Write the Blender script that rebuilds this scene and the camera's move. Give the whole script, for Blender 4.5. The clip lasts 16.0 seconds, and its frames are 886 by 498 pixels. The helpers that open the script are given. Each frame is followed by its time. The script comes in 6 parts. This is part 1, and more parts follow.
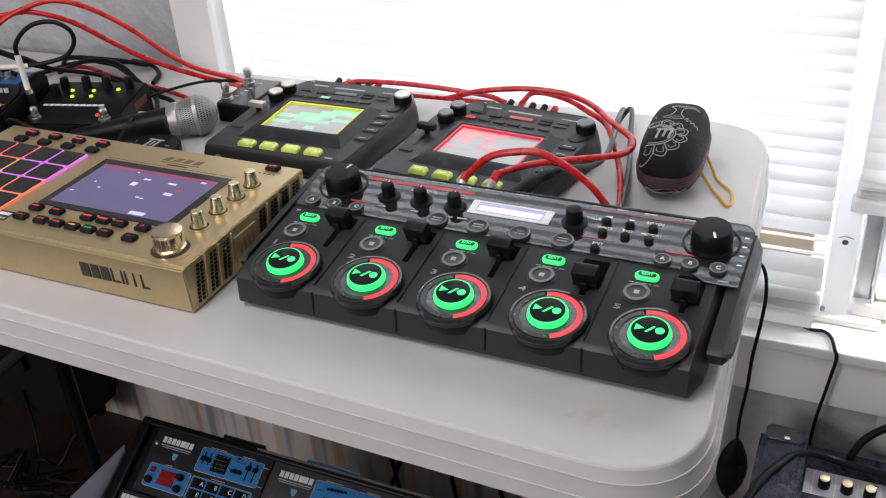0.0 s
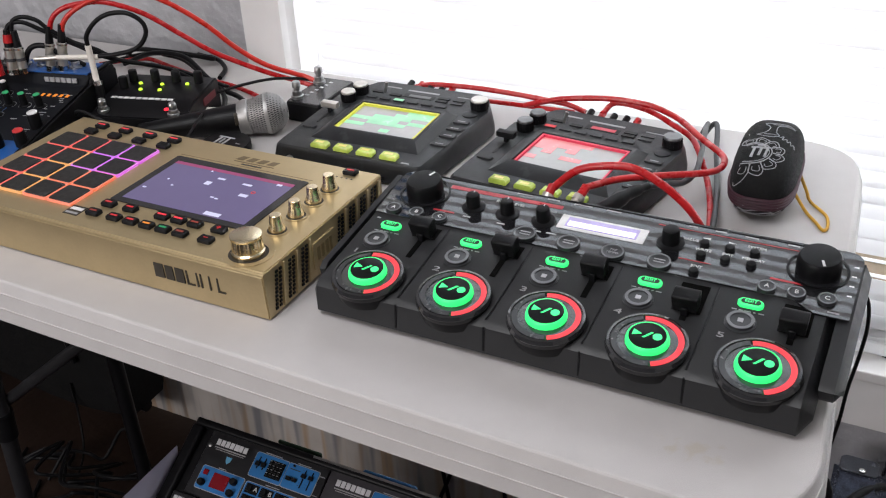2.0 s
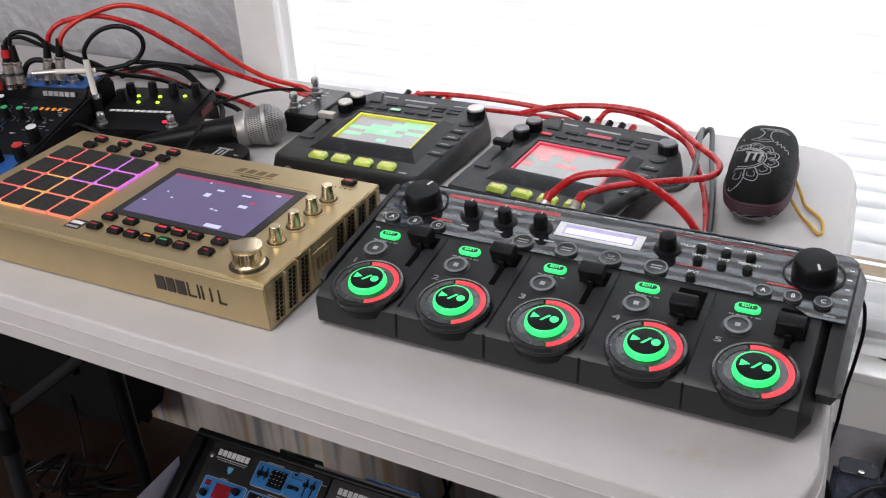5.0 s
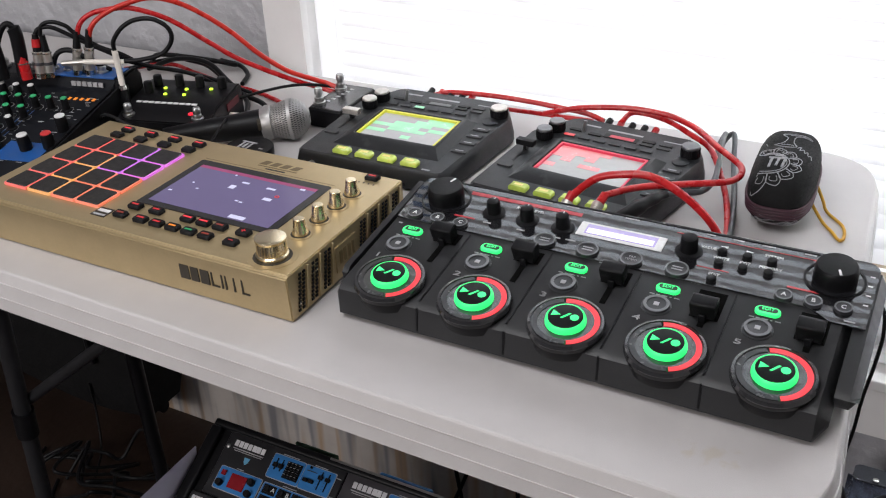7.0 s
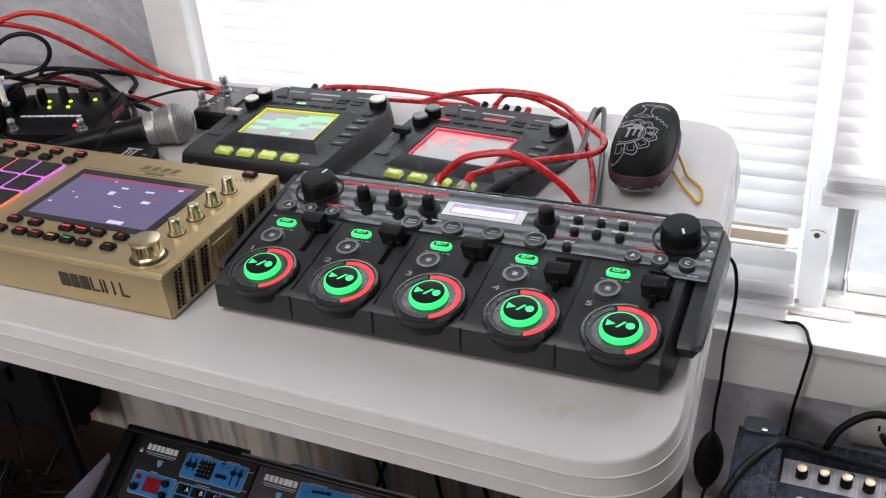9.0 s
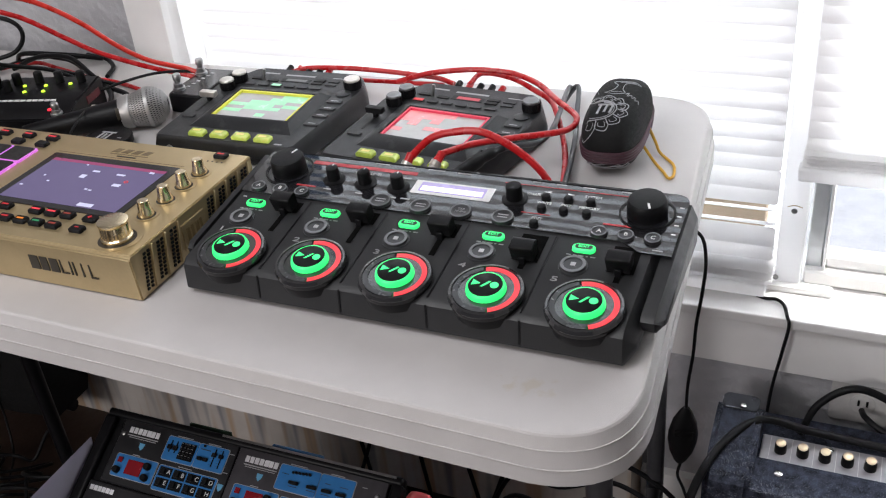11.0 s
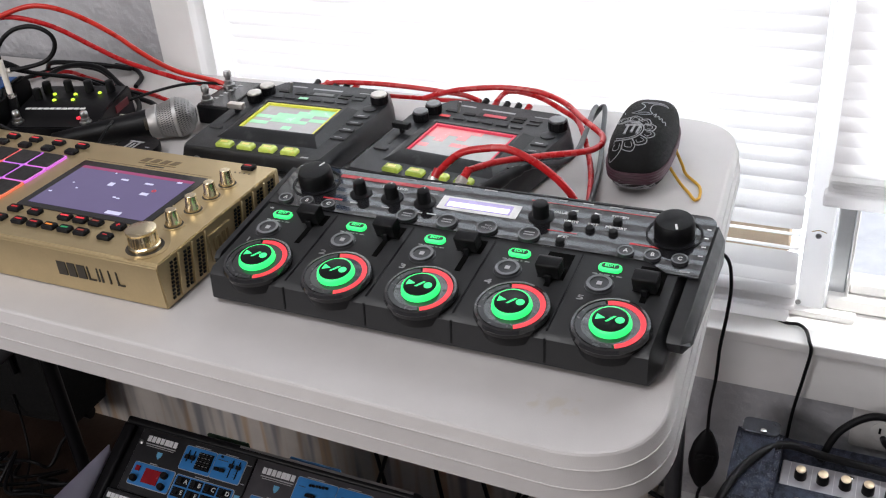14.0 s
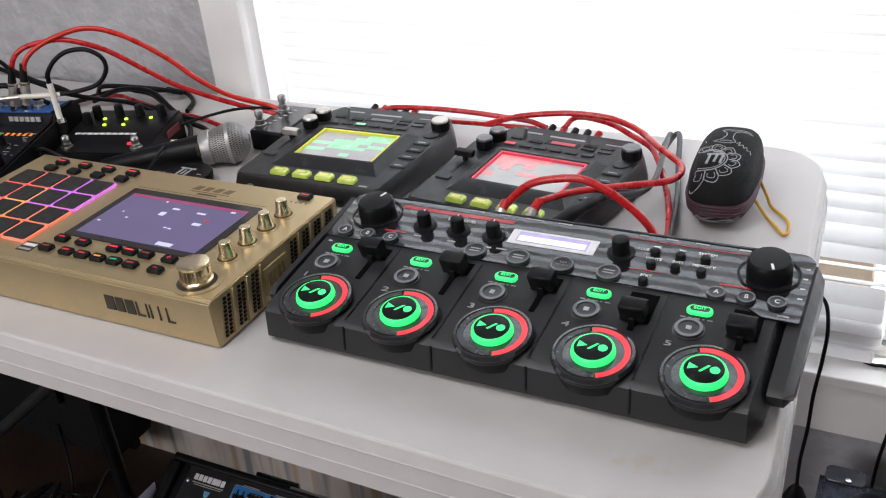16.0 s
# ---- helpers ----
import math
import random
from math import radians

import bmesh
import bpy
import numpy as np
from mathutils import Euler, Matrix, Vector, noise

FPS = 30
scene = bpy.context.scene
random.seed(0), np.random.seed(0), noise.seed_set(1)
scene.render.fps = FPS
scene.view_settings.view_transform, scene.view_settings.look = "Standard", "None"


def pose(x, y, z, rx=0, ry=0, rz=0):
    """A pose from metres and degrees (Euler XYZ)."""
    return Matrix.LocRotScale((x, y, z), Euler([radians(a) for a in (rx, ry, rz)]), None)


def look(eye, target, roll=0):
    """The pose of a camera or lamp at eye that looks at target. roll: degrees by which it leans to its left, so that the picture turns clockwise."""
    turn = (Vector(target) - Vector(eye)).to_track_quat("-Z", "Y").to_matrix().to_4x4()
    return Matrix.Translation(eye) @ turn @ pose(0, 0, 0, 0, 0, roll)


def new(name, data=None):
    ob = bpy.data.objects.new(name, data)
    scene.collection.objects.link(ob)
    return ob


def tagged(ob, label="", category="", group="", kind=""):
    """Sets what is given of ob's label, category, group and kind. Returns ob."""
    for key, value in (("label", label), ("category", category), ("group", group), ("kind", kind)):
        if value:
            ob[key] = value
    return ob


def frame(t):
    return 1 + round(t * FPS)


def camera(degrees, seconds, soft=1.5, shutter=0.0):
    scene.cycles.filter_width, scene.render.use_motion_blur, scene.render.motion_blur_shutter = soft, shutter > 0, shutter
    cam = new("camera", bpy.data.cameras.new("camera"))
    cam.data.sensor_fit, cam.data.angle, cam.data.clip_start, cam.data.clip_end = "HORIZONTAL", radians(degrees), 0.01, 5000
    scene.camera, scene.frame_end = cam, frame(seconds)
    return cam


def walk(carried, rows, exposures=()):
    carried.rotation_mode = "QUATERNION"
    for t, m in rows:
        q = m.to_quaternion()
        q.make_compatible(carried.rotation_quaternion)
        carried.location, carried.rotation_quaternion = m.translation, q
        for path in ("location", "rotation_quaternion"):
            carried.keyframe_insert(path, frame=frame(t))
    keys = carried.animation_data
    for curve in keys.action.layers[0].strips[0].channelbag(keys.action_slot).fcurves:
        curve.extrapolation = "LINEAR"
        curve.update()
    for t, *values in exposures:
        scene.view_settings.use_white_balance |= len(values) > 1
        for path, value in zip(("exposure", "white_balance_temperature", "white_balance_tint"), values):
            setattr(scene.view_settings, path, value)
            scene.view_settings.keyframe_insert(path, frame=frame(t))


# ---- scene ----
cam = camera(48.0, 16.0, soft=1.15)
PATH = [
    (0, (0.534, -0.625, 1.263), (-0.23, 0.908, 0.231), -4.3),
    (0.5, (0.536, -0.614, 1.259), (-0.228, 0.894, 0.19), -6.6),
    (1, (0.52, -0.616, 1.258), (-0.233, 0.905, 0.199), -4.9),
    (1.5, (0.491, -0.621, 1.261), (-0.298, 0.903, 0.235), -3.7),
    (2, (0.467, -0.615, 1.259), (-0.344, 0.895, 0.228), -2.9),
    (2.5, (0.456, -0.609, 1.258), (-0.352, 0.903, 0.229), -3.4),
    (3, (0.463, -0.607, 1.257), (-0.31, 0.918, 0.22), -3.4),
    (3.5, (0.471, -0.613, 1.259), (-0.316, 0.905, 0.221), -3.6),
    (6, (0.463, -0.621, 1.266), (-0.356, 0.896, 0.252), -3.1),
    (6.5, (0.461, -0.623, 1.263), (-0.364, 0.885, 0.241), -2.7),
    (7, (0.466, -0.631, 1.265), (-0.369, 0.875, 0.248), -2.6),
    (7.5, (0.475, -0.634, 1.266), (-0.366, 0.874, 0.257), -2.7),
    (8, (0.491, -0.638, 1.265), (-0.342, 0.871, 0.251), -3.1),
    (8.5, (0.513, -0.635, 1.266), (-0.271, 0.889, 0.235), -3.5),
    (9, (0.549, -0.632, 1.269), (-0.19, 0.914, 0.239), -5.1),
    (9.5, (0.564, -0.631, 1.261), (-0.151, 0.911, 0.208), -4.0),
    (12, (0.58, -0.62, 1.261), (-0.168, 0.908, 0.21), -6.8),
    (12.5, (0.569, -0.626, 1.26), (-0.194, 0.897, 0.213), -6.1),
    (13, (0.564, -0.631, 1.261), (-0.213, 0.889, 0.219), -5.5),
    (13.5, (0.571, -0.629, 1.26), (-0.19, 0.897, 0.215), -5.2),
    (14, (0.569, -0.63, 1.261), (-0.198, 0.907, 0.238), -4.9),
    (14.5, (0.576, -0.625, 1.261), (-0.173, 0.919, 0.235), -5.8),
    (15, (0.579, -0.622, 1.258), (-0.182, 0.906, 0.216), -6.3),
    (15.5, (0.565, -0.627, 1.26), (-0.256, 0.9, 0.264), -6.2),
    (16, (0.518, -0.585, 1.241), (-0.331, 0.94, 0.264), -5.7),
]
walk(cam, [(t, look(eye, target, roll)) for t, eye, target, roll in PATH])

# ---- light ----
world = bpy.data.worlds.new("world")
scene.world = world
world.use_nodes = True
wn = world.node_tree
sky = wn.nodes.new("ShaderNodeTexSky")
sky.sky_type, sky.sun_disc = "NISHITA", False
sky.sun_elevation, sky.sun_rotation = radians(60), radians(62)
wn.links.new(sky.outputs[0], wn.nodes["Background"].inputs[0])
wn.nodes["Background"].inputs[1].default_value = 0.15


def lamp(name, m, sx, sy, power, color):
    data = bpy.data.lights.new(name, "AREA")
    data.shape, data.size, data.size_y, data.energy, data.color = "RECTANGLE", sx, sy, power, color
    ob = new(name, data)
    ob.matrix_world = m
    return ob


sun_data = bpy.data.lights.new("sun", "SUN")
sun_data.energy, sun_data.angle, sun_data.color = 3.8, radians(0.6), (1, 0.96, 0.9)
new("sun", sun_data).matrix_world = look((5.0, 5.25, 9), (0.5, 3, 0))
# sky light standing in the two window openings; unseen fill lamps added behind and overhead
lamp("window_light", look((0.05, 0.80, 1.04), (0.05, 0, 0.96)), 0.90, 1.38, 10.2, (0.955, 0.975, 1.0))
lamp("window_light_small", look((0.83, 0.80, 1.02), (0.85, 0, 0.80)), 0.5, 0.88, 13.5, (0.95, 0.975, 1.0))
lamp("room_fill_light", look((-1.2, -3.15, 1.85), (-0.5, 0, 0.9)), 1.9, 0.9, 52, (1.0, 0.93, 0.91))
lamp("overhead_fill_light", look((-0.15, -0.85, 2.36), (-0.15, -0.80, 0)), 1.1, 1.0, 22.5, (0.985, 0.98, 1.0))

# ---- materials ----
MATS = {}


def mat(name, color, rough=0.5, metal=0.0, vary=0.12, scale=60.0, bump=0.0, bscale=400.0, coat=0.0, wear=None, emit=None, power=0.0, spec=0.5, trans=0.0, ring=0.0):
    """A surface with colour variation at two scales, grain, wear and, where it glows, emission."""
    if name in MATS:
        return MATS[name]
    m = bpy.data.materials.new(name)
    m.use_nodes = True
    nt = m.node_tree
    b = nt.nodes["Principled BSDF"]
    b.inputs["Roughness"].default_value, b.inputs["Metallic"].default_value = rough, metal
    b.inputs["Coat Weight"].default_value, b.inputs["Coat Roughness"].default_value = coat, 0.03
    b.inputs["Specular IOR Level"].default_value = spec
    b.inputs["Transmission Weight"].default_value = trans
    co = nt.nodes.new("ShaderNodeTexCoord")
    n1, n2 = nt.nodes.new("ShaderNodeTexNoise"), nt.nodes.new("ShaderNodeTexNoise")
    n1.inputs["Scale"].default_value, n1.inputs["Detail"].default_value = scale, 6
    n2.inputs["Scale"].default_value, n2.inputs["Detail"].default_value = scale * 0.13, 3
    for n in (n1, n2):
        nt.links.new(co.outputs["Object"], n.inputs["Vector"])
    add = nt.nodes.new("ShaderNodeMath")
    nt.links.new(n1.outputs[0], add.inputs[0])
    nt.links.new(n2.outputs[0], add.inputs[1])
    ramp = nt.nodes.new("ShaderNodeMapRange")
    ramp.inputs[1].default_value, ramp.inputs[2].default_value = 0.7, 1.3
    ramp.inputs[3].default_value, ramp.inputs[4].default_value = 1 - vary, 1 + vary
    nt.links.new(add.outputs[0], ramp.inputs[0])
    mul = nt.nodes.new("ShaderNodeVectorMath")
    mul.operation = "SCALE"
    mul.inputs[0].default_value = color
    nt.links.new(ramp.outputs[0], mul.inputs["Scale"])
    out = mul.outputs[0]
    if wear:
        mix = nt.nodes.new("ShaderNodeMix")
        mix.data_type = "RGBA"
        wr = nt.nodes.new("ShaderNodeMapRange")
        wr.inputs[1].default_value, wr.inputs[2].default_value = 0.62, 0.72
        nt.links.new(n1.outputs[0], wr.inputs[0])
        nt.links.new(wr.outputs[0], mix.inputs[0])
        nt.links.new(out, mix.inputs[6])
        mix.inputs[7].default_value = (*wear, 1)
        out = mix.outputs[2]
    nt.links.new(out, b.inputs["Base Color"])
    rr = nt.nodes.new("ShaderNodeMapRange")
    rr.inputs[1].default_value, rr.inputs[2].default_value = 0.3, 0.7
    rr.inputs[3].default_value, rr.inputs[4].default_value = rough * 0.85, min(1, rough * 1.15)
    nt.links.new(n1.outputs[0], rr.inputs[0])
    nt.links.new(rr.outputs[0], b.inputs["Roughness"])
    if bump:
        n3 = nt.nodes.new("ShaderNodeTexNoise")
        n3.inputs["Scale"].default_value, n3.inputs["Detail"].default_value = bscale, 4
        nt.links.new(co.outputs["Object"], n3.inputs["Vector"])
        bp = nt.nodes.new("ShaderNodeBump")
        bp.inputs["Strength"].default_value, bp.inputs["Distance"].default_value = bump, 0.001 if bscale > 100 else 0.006 if bscale > 30 else 0.014
        nt.links.new(n3.outputs[0], bp.inputs["Height"])
        nt.links.new(bp.outputs[0], b.inputs["Normal"])
    if emit:
        b.inputs["Emission Color"].default_value, b.inputs["Emission Strength"].default_value = (*emit, 1), power
    MATS[name] = m
    return m


def slat_mat(name, lo, hi):
    """White vinyl that lets daylight through."""
    m = bpy.data.materials.new(name)
    m.use_nodes = True
    nt = m.node_tree
    b = nt.nodes["Principled BSDF"]
    b.inputs["Base Color"].default_value, b.inputs["Roughness"].default_value = (0.87, 0.87, 0.875, 1), 0.45
    tr = nt.nodes.new("ShaderNodeBsdfTranslucent")
    tr.inputs[0].default_value = (0.95, 0.94, 0.945, 1)
    noise_n = nt.nodes.new("ShaderNodeTexNoise")
    noise_n.inputs["Scale"].default_value = 6
    mr = nt.nodes.new("ShaderNodeMapRange")
    mr.inputs[3].default_value, mr.inputs[4].default_value = lo, hi
    nt.links.new(noise_n.outputs[0], mr.inputs[0])
    mx = nt.nodes.new("ShaderNodeMixShader")
    nt.links.new(mr.outputs[0], mx.inputs[0])
    nt.links.new(b.outputs[0], mx.inputs[1])
    nt.links.new(tr.outputs[0], mx.inputs[2])
    nt.links.new(mx.outputs[0], nt.nodes["Material Output"].inputs[0])
    return m


def glass_mat(name, tint=(0.95, 0.97, 0.97)):
    m = bpy.data.materials.new(name)
    m.use_nodes = True
    b = m.node_tree.nodes["Principled BSDF"]
    b.inputs["Base Color"].default_value = (*tint, 1)
    b.inputs["Roughness"].default_value, b.inputs["Transmission Weight"].default_value, b.inputs["IOR"].default_value = 0.0, 1.0, 1.1
    return m


def wood_floor():
    m = mat("brown_floorboards", (0.020, 0.0105, 0.0068), 0.5, vary=0.35, scale=9, bump=0.2, bscale=60)
    return m


SLAT, GLASS = slat_mat("white_vinyl_slat", 0.46, 0.56), glass_mat("window_glass")
# translucency put in so post, bead and rails glow like window glare
LITWHITE = slat_mat("daylight_glow_white", 0.50, 0.62)
TABLE = mat("grey_white_plastic", (0.50, 0.48, 0.475), 0.58, vary=0.05, scale=34, bump=0.25, bscale=1100)


def stained(m, cx, cy, rx, ry, col):
    """A spilled brown blot with an uneven outline on the table's plastic."""
    nt = m.node_tree
    b = nt.nodes["Principled BSDF"]
    src = b.inputs["Base Color"].links[0].from_socket
    co, mp_, ln = nt.nodes.new("ShaderNodeTexCoord"), nt.nodes.new("ShaderNodeMapping"), nt.nodes.new("ShaderNodeVectorMath")
    mp_.inputs["Location"].default_value = (-cx / rx, -cy / ry, -0.74)
    mp_.inputs["Scale"].default_value = (1 / rx, 1 / ry, 1)
    ln.operation = "LENGTH"
    nt.links.new(co.outputs["Object"], mp_.inputs[0])
    nt.links.new(mp_.outputs[0], ln.inputs[0])
    nz, add, mr, mx = nt.nodes.new("ShaderNodeTexNoise"), nt.nodes.new("ShaderNodeMath"), nt.nodes.new("ShaderNodeMapRange"), nt.nodes.new("ShaderNodeMix")
    nz.inputs["Scale"].default_value, nz.inputs["Detail"].default_value = 95, 5
    nt.links.new(co.outputs["Object"], nz.inputs["Vector"])
    add.operation = "MULTIPLY_ADD"
    nt.links.new(nz.outputs[0], add.inputs[0])
    add.inputs[1].default_value = 3.4
    nt.links.new(ln.outputs["Value"], add.inputs[2])
    mr.inputs[1].default_value, mr.inputs[2].default_value, mr.inputs[3].default_value, mr.inputs[4].default_value = 1.65, 2.30, 0.42, 0.0
    nt.links.new(add.outputs[0], mr.inputs[0])
    mx.data_type = "RGBA"
    nt.links.new(mr.outputs[0], mx.inputs[0])
    nt.links.new(src, mx.inputs[6])
    mx.inputs[7].default_value = (*col, 1)
    nt.links.new(mx.outputs[2], b.inputs["Base Color"])


stained(TABLE, 0.364, -0.041, 0.030, 0.020, (0.43, 0.37, 0.27))
PLASTER = mat("grey_plaster", (0.405, 0.405, 0.425), 0.50, vary=0.13, scale=26, bump=1.0, bscale=42)
PLASTER.node_tree.nodes["Bump"].inputs["Distance"].default_value = 0.008
WHITE = mat("white_paint", (0.85, 0.84, 0.83), 0.45, vary=0.03, scale=30, bump=0.06, bscale=300)
# unseen west and south walls, kept dark so less light bounces back
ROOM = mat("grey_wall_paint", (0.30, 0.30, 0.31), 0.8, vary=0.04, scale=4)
CEIL = mat("ceiling_paint", (0.78, 0.77, 0.76), 0.8, vary=0.03, scale=5)
BODY = mat("charcoal_plastic", (0.011, 0.0115, 0.013), 0.46, spec=0.50, vary=0.2, scale=90, bump=0.12, bscale=1800)
GLOSS = mat("gloss_black_panel", (0.012, 0.012, 0.014), 0.03, spec=0.7, vary=0.1, scale=50, bump=0.007, bscale=45)
BLACK = mat("black_plastic", (0.005, 0.005, 0.006), 0.40, spec=0.18, vary=0.15, scale=120, bump=0.06, bscale=1500)
SOFT = mat("soft_black_rubber", (0.006, 0.006, 0.007), 0.45, spec=0.16, vary=0.15, scale=150, bump=0.1, bscale=1600)
KPB = mat("worn_charcoal_casing", (0.011, 0.012, 0.014), 0.44, spec=0.38, vary=0.22, scale=70, bump=0.15, bscale=1500, wear=(0.028, 0.029, 0.031))
GOLD = mat("gold_painted_metal", (0.50, 0.392, 0.222), 0.36, 0.72, vary=0.05, scale=300, bump=0.05, bscale=2500)
GOLDK = mat("polished_gold", (0.78, 0.67, 0.47), 0.24, 1.0, vary=0.06, scale=200)
CHROME = mat("worn_chrome", (0.62, 0.61, 0.59), 0.16, 1.0, vary=0.12, scale=150)
STEEL = mat("dull_steel", (0.42, 0.42, 0.42), 0.34, 1.0, vary=0.12, scale=200)
MESHM = mat("steel_mesh", (0.35, 0.345, 0.34), 0.42, 0.6, vary=0.1, scale=300)
RED = mat("red_rubber", (0.44, 0.011, 0.014), 0.28, vary=0.05, scale=60)
REDPRINT = mat("red_print", (0.42, 0.02, 0.03), 0.3, vary=0.2, scale=200)
ORANGE = mat("orange_red_rubber", (0.50, 0.022, 0.014), 0.30, vary=0.05, scale=60)
BLKCAB = mat("black_cable_rubber", (0.006, 0.006, 0.007), 0.42, spec=0.18, vary=0.2, scale=100)
GREYCAB = mat("grey_cable_rubber", (0.045, 0.045, 0.05), 0.42, vary=0.2, scale=100)
WHITEP = mat("white_print", (0.72, 0.72, 0.72), 0.5, vary=0.1, scale=300)
GREYP = mat("grey_print", (0.36, 0.36, 0.37), 0.5, vary=0.15, scale=300)
DARKP = mat("dark_print", (0.03, 0.024, 0.016), 0.5, vary=0.15, scale=300)
RINGB = mat("smoked_clear_ring", (0.008, 0.008, 0.009), 0.16, spec=0.35, vary=0.3, scale=60, coat=0.08)
GREYRIM = mat("grey_rim", (0.15, 0.155, 0.165), 0.4, vary=0.1, scale=200)
PLATE = mat("aged_plate", (0.56, 0.55, 0.54), 0.5, vary=0.1, scale=80)
DEEP = mat("black_slot", (0.003, 0.003, 0.003), 0.9, spec=0.05, vary=0.2)
DULLTUBE = mat("dull_dark_tube", (0.016, 0.016, 0.018), 0.5, spec=0.3, vary=0.3, scale=60)
NICKEL = mat("worn_nickel", (0.60, 0.57, 0.53), 0.33, 0.85, vary=0.15, scale=150)
IVORY = mat("ivory_plastic", (0.70, 0.66, 0.60), 0.45, vary=0.06, scale=80)
BLUE = mat("blue_panel", (0.02, 0.16, 0.42), 0.4, vary=0.12, scale=90)
BLUEY = mat("blue_mixer_panel", (0.013, 0.085, 0.30), 0.4, vary=0.12, scale=90)
FUZZ = mat("blue_grey_carpet", (0.032, 0.037, 0.056), 0.95, spec=0.2, vary=0.8, scale=800, bump=1.0, bscale=900, wear=(0.13, 0.14, 0.18))
PANELG = mat("pale_control_panel", (0.42, 0.41, 0.44), 0.4, 0.2, vary=0.1, scale=120)
CREAM = mat("cream_cap", (0.72, 0.58, 0.40), 0.35, 0.4, vary=0.1, scale=200)
FABRIC = mat("black_case_fabric", (0.007, 0.007, 0.0075), 0.75, spec=0.2, vary=0.3, scale=300, bump=0.5, bscale=1500)
MAROON = mat("maroon_trim", (0.045, 0.012, 0.022), 0.6, vary=0.2, scale=200)
YELLOW = mat("yellow_cord", (0.55, 0.30, 0.03), 0.7, vary=0.2, scale=300)
SILVERP = mat("silver_print", (0.34, 0.34, 0.36), 0.5, vary=0.3, scale=300)
LILAC = mat("lilac_paper", (0.50, 0.48, 0.60), 0.7, vary=0.08, scale=30)
TAN = mat("tan_cloth", (0.40, 0.31, 0.20), 0.9, vary=0.15, scale=40)
FLOORM = wood_floor()


def streaked_paint():
    """Old white gloss paint; upright tan and grey streaks stand for run stains and reflections."""
    m = mat("streaked_white_paint", (0.50, 0.465, 0.43), 0.35, vary=0.08, scale=30)
    nt = m.node_tree
    b = nt.nodes["Principled BSDF"]
    src = b.inputs["Base Color"].links[0].from_socket
    co, mp_ = nt.nodes.new("ShaderNodeTexCoord"), nt.nodes.new("ShaderNodeMapping")
    mp_.inputs["Scale"].default_value = (26, 2, 1.6)
    nt.links.new(co.outputs["Object"], mp_.inputs[0])
    for seed, lo, hi, col in ((0.0, 0.50, 0.58, (0.38, 0.24, 0.12, 1)), (7.0, 0.53, 0.62, (0.13, 0.14, 0.17, 1))):
        nz, mr, mx = nt.nodes.new("ShaderNodeTexNoise"), nt.nodes.new("ShaderNodeMapRange"), nt.nodes.new("ShaderNodeMix")
        nz.noise_dimensions = "4D"
        nz.inputs["W"].default_value, nz.inputs["Scale"].default_value, nz.inputs["Detail"].default_value = seed, 1.0, 2
        nt.links.new(mp_.outputs[0], nz.inputs["Vector"])
        mr.inputs[1].default_value, mr.inputs[2].default_value, mr.inputs[4].default_value = lo, hi, 0.72
        nt.links.new(nz.outputs[0], mr.inputs[0])
        mx.data_type = "RGBA"
        nt.links.new(mr.outputs[0], mx.inputs[0])
        nt.links.new(src, mx.inputs[6])
        mx.inputs[7].default_value = col
        src = mx.outputs[2]
    nt.links.new(src, b.inputs["Base Color"])
    return m


STREAK = streaked_paint()
PAVE = mat("pale_pavement", (0.60, 0.60, 0.63), 0.85, vary=0.12, scale=130, wear=(0.6, 0.6, 0.6))
ALU = mat("aluminium_frame", (0.62, 0.64, 0.66), 0.4, 0.5, vary=0.06, scale=60)
GREEN = mat("lit_green", (0.05, 0.4, 0.15), 0.4, vary=0.02, emit=(0.02, 1.0, 0.19), power=1.0)
GREENHI = mat("lit_green_symbol", (0.05, 0.4, 0.15), 0.4, vary=0.02, emit=(0.03, 1.0, 0.25), power=1.0)
REDLED = mat("lit_red_ring", (0.4, 0.03, 0.04), 0.4, vary=0.02, emit=(1.0, 0.035, 0.055), power=0.72)
REDGLOW = mat("lit_red_key", (0.3, 0.02, 0.02), 0.4, vary=0.02, emit=(1.0, 0.02, 0.04), power=0.36)
AMBERGLOW = mat("lit_amber_key", (0.3, 0.1, 0.02), 0.4, vary=0.02, emit=(1.0, 0.30, 0.02), power=0.7)
LIMEKEY = mat("lit_lime_button", (0.42, 0.50, 0.10), 0.2, vary=0.35, scale=110, wear=(0.62, 0.42, 0.10), coat=0.4, emit=(0.55, 0.80, 0.08), power=0.13)
LIMELED = mat("lime_led", (0.4, 0.5, 0.05), 0.4, emit=(0.6, 1.0, 0.05), power=1.2)
LCD = mat("lit_lcd", (0.5, 0.45, 0.7), 0.3, vary=0.02, emit=(0.86, 0.84, 1.0), power=0.9)
LCDDIM = mat("violet_lcd", (0.3, 0.25, 0.45), 0.25, vary=0.03, emit=(0.45, 0.41, 0.66), power=0.45)
TOUCH = mat("violet_touch_screen", (0.06, 0.05, 0.10), 0.12, vary=0.06, scale=30, emit=(0.140, 0.112, 0.235), power=0.62)
TOUCHRED = mat("red_screen_band", (0.10, 0.02, 0.05), 0.12, emit=(0.30, 0.055, 0.15), power=0.8)
ICON = mat("white_screen_icon", (0.4, 0.4, 0.5), 0.2, emit=(0.55, 0.55, 0.78), power=0.62)
PADBLACK = mat("black_pad_rubber", (0.016, 0.015, 0.015), 0.62, vary=0.15, scale=150, bump=0.15, bscale=1600)
